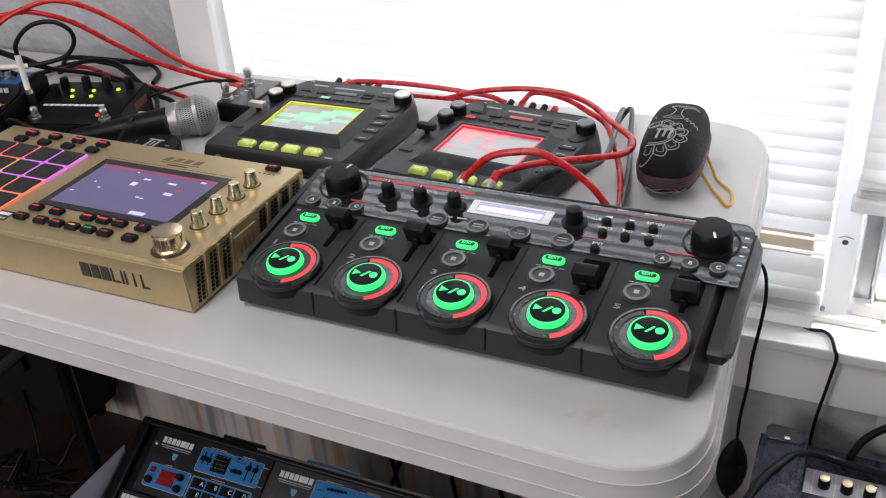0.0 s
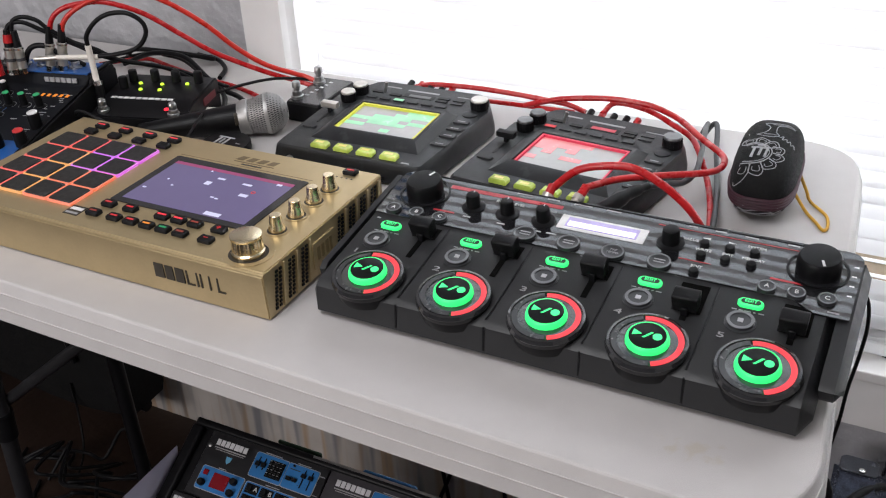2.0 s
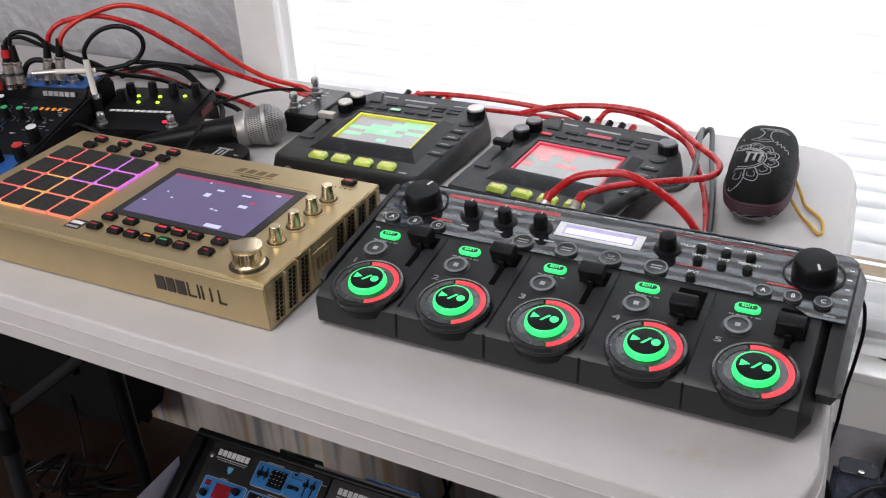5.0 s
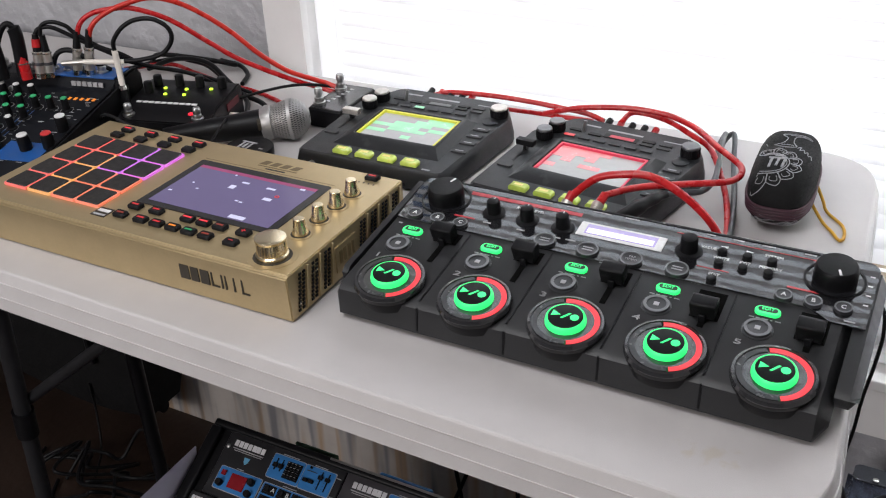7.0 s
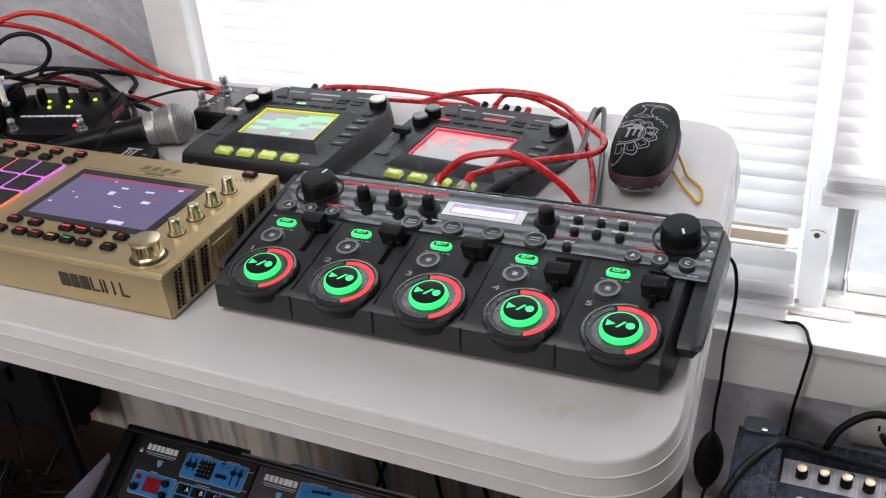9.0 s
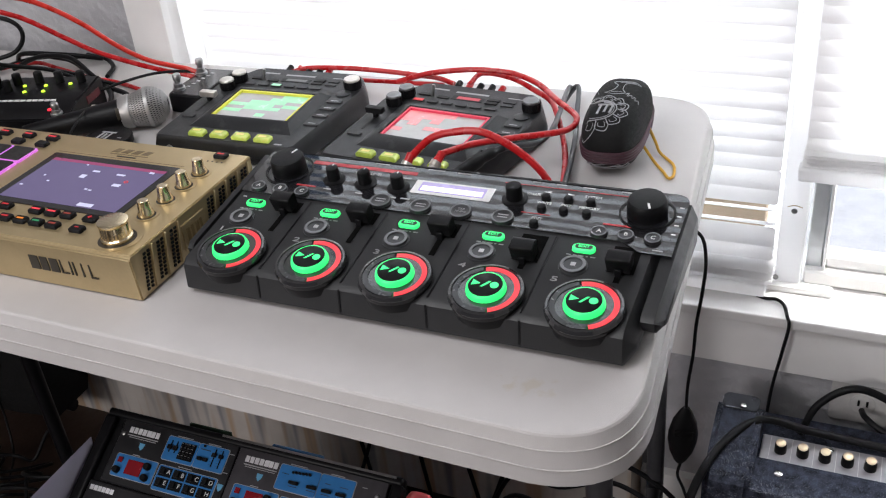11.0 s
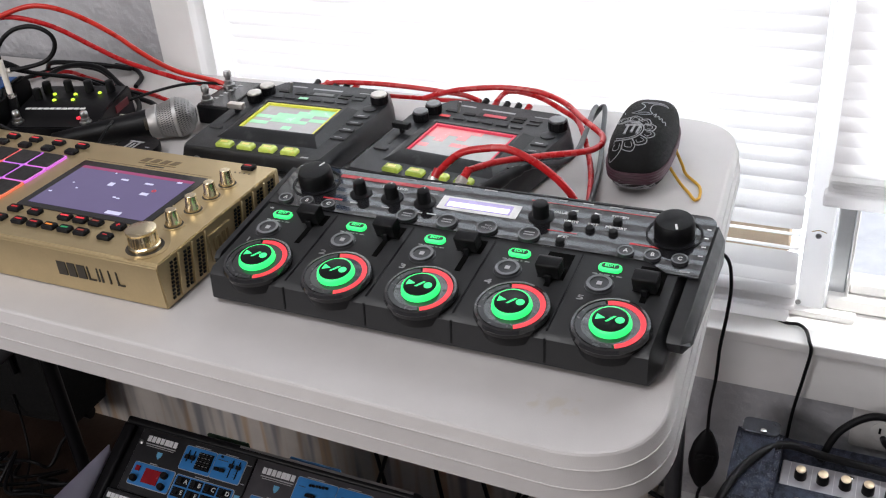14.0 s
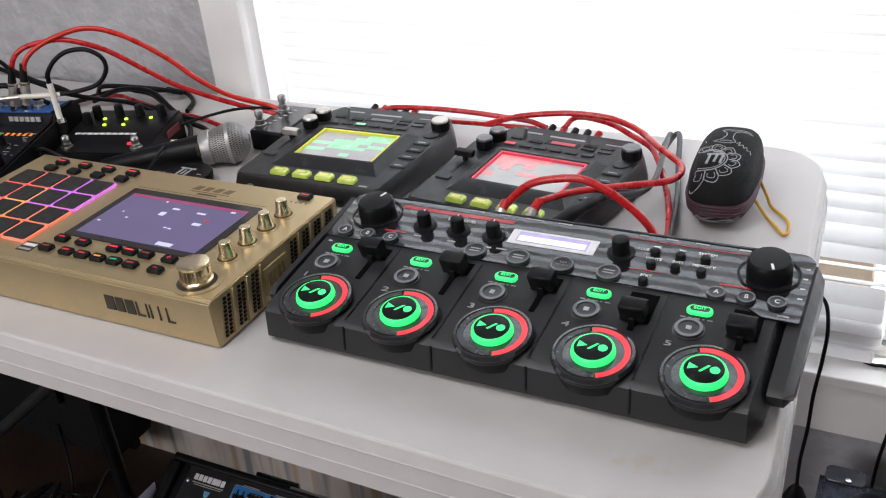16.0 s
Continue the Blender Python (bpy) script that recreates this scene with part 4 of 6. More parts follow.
part("badge_mark", box(BM(), (-0.0078, -0.0065, 0.0004), (0.0078, -0.0035, 0.0006), m=mtop(-0.278, -0.006)), GREYP, bd)

# ---- touch-pad effects units ----
def kp_top(y):
    return 0.0285 + 0.03 * y


KT = math.degrees(math.atan(0.03))


def kp(m, edge, pix, label, cells):
    """A low effects unit with a framed touch pad, four lit keys, a fader and three knobs."""
    t = thing("effects_unit", label, "effects unit", m, "touch-pad effects units")
    W, D = 0.206, 0.207
    bm = BM()
    pts = [(0.004, 0.0), (0.188, 0.0), (0.194, 0.004), (0.209, 0.160), (0.206, 0.172), (0.190, D - 0.006), (0.180, D), (0.040, D), (0.030, D - 0.006), (0.004, 0.158), (0.0, 0.148), (0.0, 0.006)]
    low = [(x - (0.003 if x < 0.02 else 0) + (0.004 if x > 0.185 else 0), y - (0.002 if y < 0.01 else 0)) for x, y in pts]
    top = [(0.102 + (x - 0.102) * 0.975, 0.103 + (y - 0.103) * 0.978) for x, y in pts]
    vs = []
    for ring, f in ((low, lambda y: 0.004), (low, lambda y: 0.013), (pts, lambda y: kp_top(y) - 0.003), (top, kp_top)):
        vs.append([bm.verts.new((x, y, f(y))) for x, y in ring])
    n = len(pts)
    for a, b in zip(vs, vs[1:]):
        for k in range(n):
            bm.faces.new((a[k], a[(k + 1) % n], b[(k + 1) % n], b[k]))
    bm.faces.new(vs[0][::-1])
    bm.faces.new(vs[-1])
    part("casing", bm, KPB, t, "worn charcoal plastic casing")
    for x in (0.03, W - 0.03):
        for y in (0.03, D - 0.03):
            part("foot", lathe(BM(), [(0.007, 0), (0.007, 0.005)], 12, at=(x, y, 0)), SOFT, t)

    def on(x, y, up=0.0):
        return pose(x, y, kp_top(y) + up, KT, 0, 0)

    def ringof(x0, y0, x1, y1, up):
        return [(x0, y0, kp_top(y0) + up), (x1, y0, kp_top(y0) + up), (x1, y1, kp_top(y1) + up), (x0, y1, kp_top(y1) + up)]

    bm = BM()
    rr = [ringof(0.031, 0.028, 0.177, 0.140, -0.001), ringof(0.050, 0.044, 0.166, 0.128, 0.0085), ringof(0.0535, 0.0475, 0.1625, 0.1225, 0.0092), ringof(0.055, 0.0495, 0.161, 0.1205, 0.0040)]
    vs = [[bm.verts.new(p) for p in r] for r in rr]
    for a, b in zip(vs, vs[1:]):
        for k in range(4):
            bm.faces.new((a[k], a[(k + 1) % 4], b[(k + 1) % 4], b[k]))
    bm.faces.new(vs[0][::-1])
    bm.faces.new(vs[-1])
    bz = part("pad_bezel", bm, KPB, t, "raised bevelled frame of the touch pad", smooth=20)
    bm = BM()
    for lo, hi in (((-0.0530, 0.0325, 0), (0.0530, 0.0355, 0.004)), ((-0.0530, -0.0355, 0), (-0.0505, 0.0325, 0.004)), ((0.0510, -0.0355, 0), (0.0530, 0.0325, 0.004))):
        box(bm, lo, hi, m=on(0.108, 0.085, 0.0045))
    part("lit_edge", bm, edge, bz, "lit edge of the touch pad")
    pad = part("touch_pad", box(BM(), (-0.0505, -0.0355, 0), (0.0510, 0.0325, 0.001), m=on(0.108, 0.085, 0.0045)), KSCREEN, bz, "pale satin touch pad")
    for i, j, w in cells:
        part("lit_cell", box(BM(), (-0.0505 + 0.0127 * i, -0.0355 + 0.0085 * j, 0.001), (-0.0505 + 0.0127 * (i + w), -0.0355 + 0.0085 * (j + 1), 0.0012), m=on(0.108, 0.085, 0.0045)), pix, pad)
    for k in range(4):
        b = part("lit_key", prism(BM(), rounded(-0.0105, -0.0058, 0.0105, 0.0058, 0.001, 2), 0, 0.0056, on(0.0575 + 0.0305 * k, 0.0120), 0.0022), LIMEKEY, t, "lit lime-yellow programme key")
        part("frost", box(BM(), (-0.005, -0.002, 0.0056), (0.005, 0.002, 0.0058), m=on(0.0575 + 0.0305 * k, 0.0120)), mat("amber_frost", (0.6, 0.5, 0.12), 0.4, emit=(0.7, 0.60, 0.05), power=0.20), b)
    for x, y, r in ((0.0235, 0.1370, 0.0098), (0.0275, 0.1620, 0.0098), (0.1925, 0.1665, 0.0108)):
        kb = part("knob", lathe(BM(), [(r, 0), (r * 0.98, 0.009), (r * 0.90, 0.0115)], 30, m=on(x, y)), SOFT, t)
        part("cap", lathe(BM(), [(r * 0.97, 0.0105), (r * 0.97, 0.0122), (r * 0.88, 0.0134), (r * 0.20, 0.0140)], 14, m=on(x, y)), NICKEL if edge is KYEL else mat("dark_chrome", (0.16, 0.16, 0.165), 0.3, 0.8), kb, "faceted metal knob cap", smooth=5)
        for a in range(0, 360, 30):
            part("flute", box(BM(), (r * 0.92, -0.0008, 0.001), (r * 1.04, 0.0008, 0.010), m=on(x, y) @ pose(0, 0, 0, 0, 0, a)), SOFT, kb)
    part("fader_slot", box(BM(), (-0.0016, -0.024, 0), (0.0016, 0.024, 0.0004), m=on(0.0185, 0.092)), BLACK, t)
    fd = part("fader_stem", box(BM(), (-0.002, -0.003, 0), (0.002, 0.003, 0.008), m=on(0.0185, 0.100)), BLACK, t)
    part("fader_cap", box(BM(), (-0.0112, -0.0045, 0.006), (0.0112, 0.0045, 0.0130), 0.001, 2, m=on(0.0185, 0.100)), NICKEL if edge is KYEL else SOFT, fd, "fader cap")
    part("tap_button", prism(BM(), rounded(-0.009, -0.004, 0.009, 0.004, 0.002, 2), 0, 0.0018, on(0.0165, 0.054), 0.0006), KPB, t)
    for y in (0.0605, 0.0830, 0.1025, 0.1220):
        sb = part("side_button", prism(BM(), rounded(-0.0100, -0.0042, 0.0100, 0.0042, 0.0015, 2), 0, 0.002, on(0.1885, y), 0.0006), KPB, t, "grey rubber button")
        part("caption", box(BM(), (-0.005, -0.0006, 0), (0.005, 0.0006, 0.0003), m=on(0.1885, y, 0.002)), GREYP, sb)
    part("round_button", lathe(BM(), [(0.0095, 0), (0.0095, 0.0015), (0.008, 0.002)], 22, m=on(0.1890, 0.1460)), KPB, t)
    for k in range(6):
        mb = part("mode_button", prism(BM(), rounded(-0.0072, -0.0032, 0.0072, 0.0032, 0.001, 2), 0, 0.0016, on(0.0475 + 0.0195 * k, 0.1545), 0.0005), KPB, t)
        if (edge is KYEL and k == 2) or (edge is not KYEL and k == 0):
            part("lamp", box(BM(), (-0.0066, -0.0028, 0.0016), (0.0066, 0.0028, 0.0020), m=on(0.0475 + 0.0195 * k, 0.1545)), KGREEN if edge is KYEL else REDGLOW, mb)
    dp = part("display_window", box(BM(), (-0.021, -0.0055, 0), (0.021, 0.0055, 0.0005), m=on(0.1055, 0.1735)), BLACK, t)
    part("digits", box(BM(), (-0.014, -0.0032, 0.0005), (0.016, 0.0032, 0.0007), m=on(0.1055, 0.1735)), mat("dim_display", (0.10, 0.10, 0.10), 0.3) if edge is KYEL else mat("dim_red_display", (0.25, 0.02, 0.03), 0.3, emit=(0.6, 0.03, 0.06), power=0.5), dp)
    for x, y, mt in ((0.139, 0.1770, BLACK), (0.139, 0.1690, BLACK), (0.160, 0.1770, KPB), (0.160, 0.1680, KPB), (0.074, 0.1690, BLACK), (0.048, 0.1720, BLACK)):
        part("small_key", prism(BM(), rounded(-0.0080, -0.0030, 0.0080, 0.0030, 0.001, 2), 0, 0.0014, on(x, y), 0.0005), mt, t)
    part("switch_lever", tube(BM(), [(0.057, 0.1715, kp_top(0.17)), (0.059, 0.1745, kp_top(0.17) + 0.013)], 0.0022, 8, 2, False), STEEL, t, "small metal lever")
    part("caption", box(BM(), (-0.022, -0.0018, 0), (0.022, 0.0018, 0.0003), m=on(0.1050, 0.1880)), GREYP, t)
    part("caption", box(BM(), (-0.012, -0.0008, 0), (0.012, 0.0008, 0.0003), m=on(0.165, 0.1880)), GREYP, t)
    part("caption", box(BM(), (-0.012, -0.0016, 0), (0.012, 0.0016, 0.0003), m=on(0.060, 0.1900)), GREYP, t)
    part("caption", box(BM(), (-0.005, -0.0012, 0), (0.005, 0.0012, 0.0003), m=on(0.172, 0.006)), GREYP, t)
    part("card_slot", box(BM(), (0.070, -0.0036, 0.0085), (0.150, -0.0010, 0.0120)), BLACK, t)
    for x in (0.022, 0.170):
        part("socket", arc(BM(), 0, 0, 0, 0.003, 0.0055, 0.0040, 0, 360, 16, pose(x, 0.0005, 0.0120, 90, 0, 0)), STEEL, t)
    for x, c in ((0.068, BLKCAB), (0.083, RED), (0.098, BLKCAB), (0.114, BLKCAB), (0.128, RED)):
        pg = part("rear_plug", tube(BM(), [(x, D - 0.014, 0.021), (x, D + 0.010, 0.0255)], 0.0044, 10, 2, False), NICKEL, t, "metal audio plug")
        part("plug_boot", tube(BM(), [(x, D + 0.004, 0.0245), (x, D + 0.020, 0.029)], 0.0042, 10, 2, False), c, pg)
    return t


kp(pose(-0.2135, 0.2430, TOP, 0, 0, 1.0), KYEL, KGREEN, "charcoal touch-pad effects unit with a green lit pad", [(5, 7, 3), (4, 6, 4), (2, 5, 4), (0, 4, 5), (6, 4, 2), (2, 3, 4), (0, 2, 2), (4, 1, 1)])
kp(pose(0.0160, 0.2440, TOP, 0, 0, -5.0), KREDEDGE, KRED, "charcoal touch-pad effects unit with a red lit pad", [(0, 7, 5), (0, 6, 4), (0, 5, 2), (3, 5, 1), (1, 4, 1), (3, 3, 2), (0, 2, 1)])

# ---- twin footswitch pedal ----
fs = thing("footswitch_pedal", "black metal twin footswitch pedal", "pedal", pose(-0.2515, 0.404, TOP, 0, 0, 1))
bm = prism(BM(), rounded(-0.026, -0.046, 0.026, 0.046, 0.005, 3), 0.002, 0.027, None, 0.002)
part("body", bm, BLACK, fs, "black enamelled box")
part("faceplate", box(BM(), (-0.0235, -0.043, 0.027), (0.0235, 0.043, 0.0276), 0.0002), mat("grey_satin_plate", (0.05, 0.05, 0.053), 0.16, 0.5), fs)
for i in range(7):
    part("name_block", box(BM(), (0.0, 0.0, 0), (0.0035, 0.0055, 0.0004), m=pose(-0.009 + 0.0016 * i, -0.030 + 0.0095 * i, 0.0276, 0, 0, 80)), GREYP, fs)
for x, y in ((-0.0165, -0.030), (-0.0165, 0.024)):
    sw = part("footswitch", lathe(BM(), [(0.0085, 0.027), (0.0085, 0.031), (0.0065, 0.0315), (0.0062, 0.037), (0.0042, 0.0375), (0.0042, 0.041), (0.0056, 0.042), (0.0056, 0.048), (0.0045, 0.050)], 14, at=(x, y, 0)), STEEL, fs, "steel footswitch")
part("socket", arc(BM(), 0, 0, 0, 0.003, 0.006, 0.004, 0, 360, 14, pose(0.026, -0.028, 0.014, 0, 90, 0)), STEEL, fs)

# ---- microphone ----
mc = thing("microphone", "black handheld microphone with a silver mesh head", "microphone", look((-0.2745, 0.3175, TOP + 0.027), (-0.403, 0.2325, TOP + 0.015)))
hp = []
for i in range(15):
    an = radians(88 - 8.3 * i)
    hp.append((0.0246 * math.cos(an), 0.0246 * math.sin(an)))
hp += [(0.0226, -0.010), (0.0212, -0.016), (0.0198, -0.022), (0.0190, -0.024)]
hd = part("mesh_head", lathe(BM(), hp, 32), mat("dark_foam", (0.022, 0.022, 0.024), 0.7, vary=0.2, scale=200), mc, "round silver wire mesh grille", smooth=90)
bm = BM()
for k in range(54):
    a = 2 * math.pi * k / 54
    for s in (1, -1):
        pts = []
        for i in range(11):
            h = 0.0245 - 0.047 * i / 10
            r = math.sqrt(max(0, 0.0257 ** 2 - h * h)) if h > -0.002 else 0.0257 - 0.0052 * (-h / 0.0225)
            b = a + s * (h * 16)
            pts.append((r * math.cos(b), r * math.sin(b), h))
        tube(bm, pts, 0.00058, 4, 2)
tagged(part("wire_mesh", bm, MESHM, hd), kind="stuff")
part("grille_band", arc(BM(), 0, 0, -0.0022, 0.0248, 0.0268, 0.0044, 0, 360, 40), MESHM, hd)
part("collar", lathe(BM(), [(0.0205, -0.022), (0.0225, -0.024), (0.0222, -0.030), (0.0195, -0.036), (0.0190, -0.037)], 28), MESHM, mc, "silver collar")
for i in range(5):
    part("name_block", box(BM(), (0.0, 0.0, 0), (0.0030, 0.0046, 0.0005), m=pose(0, 0, 0, 0, 0, 58 + 9 * i) @ pose(0, 0.0190, -0.036, -78, 0, 0)), DARKP, mc)
part("handle", lathe(BM(), [(0.0185, -0.036), (0.0180, -0.050), (0.0150, -0.110), (0.0125, -0.158), (0.0118, -0.162)], 28), BLACK, mc, "matte black tapered handle")

# ---- small round tin ----
tn = thing("round_tin", "flat round black tin with a pale emblem on its lid", "tin", pose(-0.2845, 0.240, TOP))
part("tin_body", lathe(BM(), [(0.0295, 0), (0.0300, 0.003), (0.0300, 0.014), (0.0290, 0.0155)], 32), BLACK, tn)
ld = part("lid", lathe(BM(), [(0.0310, 0.010), (0.0312, 0.0175), (0.0300, 0.0192), (0.0270, 0.0190)], 32), BLACK, tn)
for x, y, w, h in ((-0.012, 0.0, 0.003, 0.021), (0.000, 0.0, 0.003, 0.021), (-0.006, 0.012, 0.022, 0.003), (-0.006, 0.002, 0.003, 0.012), (-0.006, -0.011, 0.018, 0.002), (0.018, 0.001, 0.006, 0.0018)):
    part("emblem", box(BM(), (x - w / 2, y - h / 2, 0.0191), (x + w / 2, y + h / 2, 0.0195)), GREYP, ld)
for k in range(24):
    part("knurl", box(BM(), (0.0296, -0.001, 0.003), (0.0312, 0.001, 0.010), m=pose(0, 0, 0, 0, 0, 15 * k)), STEEL, tn)

# ---- wide black effects pedal with knobs ----
ec = thing("effects_pedal", "wide black effects pedal with knobs and lime lamps", "pedal", pose(-0.430, 0.292, TOP, 0, 0, 14))
bm = loft_x(BM(), [(-0.070, [(-0.055, 0.002), (-0.055, 0.030), (-0.030, 0.034), (-0.022, 0.040), (0.050, 0.046), (0.055, 0.043), (0.055, 0.002)]), (0.061, [(-0.055, 0.002), (-0.055, 0.030), (-0.030, 0.034), (-0.022, 0.040), (0.050, 0.046), (0.055, 0.043), (0.055, 0.002)])])
bmesh.ops.bevel(bm, geom=list(bm.edges), offset=0.0018, segments=2, affect="EDGES")
part("body", bm, BLACK, ec, "black enamelled pedal box")
part("side_panel", box(BM(), (0.0605, 0.004, 0.024), (0.0622, 0.040, 0.034), 0.0004), mat("dark_red_panel", (0.10, 0.01, 0.015), 0.4), ec, "dark red end panel")
for i in range(10):
    part("name_block", box(BM(), (-0.056 + 0.0088 * i, -0.0195, 0.0402), (-0.0490 + 0.0088 * i, -0.0150, 0.0412)), WHITEP, ec)
for x, y in ((-0.048, 0.030), (-0.018, 0.034), (0.012, 0.034), (0.044, 0.034), (-0.052, 0.010)):
    knob(ec, pose(x, y, 0.0415 + 0.083 * y + 0.0005), 0.0060, 0.0155, SOFT, mark=False)
for x, y in ((-0.034, 0.022), (-0.026, 0.005), (-0.003, 0.022), (0.001, 0.006), (0.031, 0.026)):
    part("lamp_dot", lathe(BM(), [(0.0027, 0), (0.0024, 0.0018), (0.0012, 0.0024)], 12, at=(x, y, 0.0425 + 0.083 * y)), LIMELED, ec, "lit lime lamp")
part("lamp_dot", lathe(BM(), [(0.0034, 0), (0.003, 0.0018), (0.0016, 0.0024)], 12, at=(0.028, -0.033, 0.0335)), mat("red_led", (0.5, 0.02, 0.03), 0.4, emit=(1, 0.02, 0.05), power=1.1), ec, "lit red lamp")
for x in (-0.056, 0.042):
    part("footswitch", lathe(BM(), [(0.0080, 0.030), (0.0080, 0.034), (0.0060, 0.0345), (0.0058, 0.038), (0.0042, 0.0385), (0.0052, 0.041), (0.0052, 0.046), (0.0038, 0.048)], 14, at=(x, -0.042, 0)), STEEL, ec, "steel footswitch")

# ---- blue mixer ----
mx = thing("mixing_desk", "dark blue mixing desk with rows of knobs and plugs", "mixer", pose(-0.510, 0.302, TOP, 0, 0, 12))
prof = [(-0.30, 0.004), (-0.30, 0.026), (-0.050, 0.052), (-0.046, 0.056), (-0.040, 0.066), (-0.008, 0.068), (0.0, 0.060), (0.0, 0.004)]
bm = loft_x(BM(), [(-0.262, prof), (-0.007, prof)])
part("chassis", bm, mat("dark_blue_grey_metal", (0.006, 0.007, 0.010), 0.42, spec=0.2, vary=0.15), mx, "dark blue-grey metal chassis")
endp = [(-0.302, 0.0), (-0.302, 0.030), (-0.054, 0.057), (-0.045, 0.070), (-0.004, 0.072), (0.006, 0.062), (0.006, 0.0)]
for x0, x1 in ((-0.282, -0.262), (-0.0072, 0.002)):
    bm = loft_x(BM(), [(x0, endp), (x1, endp)])
    bmesh.ops.bevel(bm, geom=list(bm.edges), offset=0.003, segments=2, affect="EDGES")
    part("end_cheek", bm, BLACK, mx, "black plastic end cheek")
MT = math.degrees(math.atan(0.026 / 0.25))


def mdeck(x, y, up=0.0):
    return pose(x, y, 0.026 + 0.104 * (y + 0.30) + up, MT, 0, 0)


part("blue_band", box(BM(), (-0.036, -0.022, 0), (0.032, 0.020, 0.0005), m=mdeck(-0.036, -0.205)), BLUEY, mx, "bright blue fader panel")
part("blue_strip", box(BM(), (-0.120, -0.043, 0.0675), (-0.010, -0.004, 0.0692), m=pose(0, 0, 0)), BLUEY, mx)
for i in range(11):
    for j in range(6):
        x, y = -0.248 + 0.0225 * i, -0.076 - 0.0270 * j
        if (x > -0.10 and j == 0) or (x > -0.09 and y < -0.11) or (x > -0.03):
            continue
        c = ("cap_white", "cap_green", "cap_green", "cap_white", "cap_red", "cap_white")[j]
        knob(mx, mdeck(x, y) @ pose(0, 0, 0, 0, 0, 25 * ((3 * i + 5 * j) % 5 - 2)), 0.0050, 0.0175, SOFT, mark=False, skirt=0.0068, cap=MATS[c], seg=14)
        part("scale_arc", arc(BM(), 0, 0, 0.0001, 0.0080, 0.0084, 0.0002, -130, 130, 14, mdeck(x, y)), GREYP, mx)
for i, (x, y) in enumerate(((-0.232, -0.262), (-0.200, -0.262), (-0.168, -0.262), (-0.136, -0.262), (-0.080, -0.206), (-0.040, -0.200), (-0.012, -0.192), (-0.020, -0.150))):
    knob(mx, mdeck(x, y), 0.0078, 0.020, SOFT, mark=False, cap=MATS["cap_red" if i in (6,) else "cap_white"], seg=16)
bm = BM()
rng = random.Random(5)
for k in range(120):
    x, y, w = rng.uniform(-0.255, -0.02), rng.uniform(-0.27, -0.062), rng.uniform(0.003, 0.010)
    box(bm, (-w / 2, -0.0005, 0), (w / 2, 0.0005, 0.0003), m=mdeck(x, y))
tagged(part("printed_legend", bm, GREYP, mx), kind="stuff")
for x in (-0.098, -0.090):
    part("channel_line", box(BM(), (-0.0004, -0.075, 0), (0.0004, 0.04, 0.0003), m=mdeck(x, -0.15)), BLUEY, mx)
for i in range(9):
    part("jack_socket", lathe(BM(), [(0.0080, 0.068), (0.0080, 0.0715), (0.0060, 0.0722), (0.0060, 0.0775), (0.0048, 0.0785), (0.0032, 0.0775)], 14, m=pose(-0.242 + 0.0255 * i, -0.023, 0)), STEEL, mx, "steel jack socket")
for i in range(6):
    part("name_block", box(BM(), (-0.072 + 0.0082 * i, -0.0485, 0.0575), (-0.0655 + 0.0082 * i, -0.0465, 0.0635), m=pose(0, 0, 0)), GREYP, mx)
for i in range(6):
    part("meter_lamp", box(BM(), (0, 0, 0), (0.004, 0.006, 0.0006), m=mdeck(-0.072 + 0.009 * (i % 6), -0.076)), AMBERGLOW, mx)
for i, c in enumerate(("cap_white", "cap_white", "cap_red", "cap_white")):
    part("push_switch", box(BM(), (-0.003, -0.003, 0), (0.003, 0.003, 0.005), 0.0005, m=mdeck(-0.20 + 0.014 * i, -0.062)), MATS[c], mx)

# ---- plugs and cables ----
def plug(base, tip, material, label, sleeve=None, r=0.0062, tipped=None):
    """An audio plug standing in a socket: metal barrel, rubber sleeve."""
    b, t = Vector(base), Vector(tip)
    ob = solid("audio_plug", tube(BM(), [b, b.lerp(t, 0.62)], r, 14, 2, False), material, label, "plug", group="plugs in the mixer")
    bm = tube(BM(), [b.lerp(t, 0.58), t], lambda u: r * (0.89 - 0.29 * u), 12, 3, False)
    part("sleeve", bm, sleeve or BLKCAB, ob)
    part("ring", tube(BM(), [b.lerp(t, 0.56), b.lerp(t, 0.60)], r * 1.1, 14, 2, False), CHROME, ob)
    if material is NICKEL:
        part("nut", tube(BM(), [b, b.lerp(t, 0.12)], r * 1.12, 8, 2, False), CHROME, ob)
        part("label_band", tube(BM(), [b.lerp(t, 0.30), b.lerp(t, 0.37)], r * 1.03, 14, 2, False), GREYCAB, ob)
    if tipped:
        part("coloured_ring", tube(BM(), [b.lerp(t, 0.72), b.lerp(t, 0.90)], lambda u: r * (0.92 - 0.12 * u), 14, 2, False), tipped, ob)
    return ob


def cable(pts, r, material, label, name="cable", seg=10):
    return solid(name, tube(BM(), pts, r, seg), material, label, "cable")


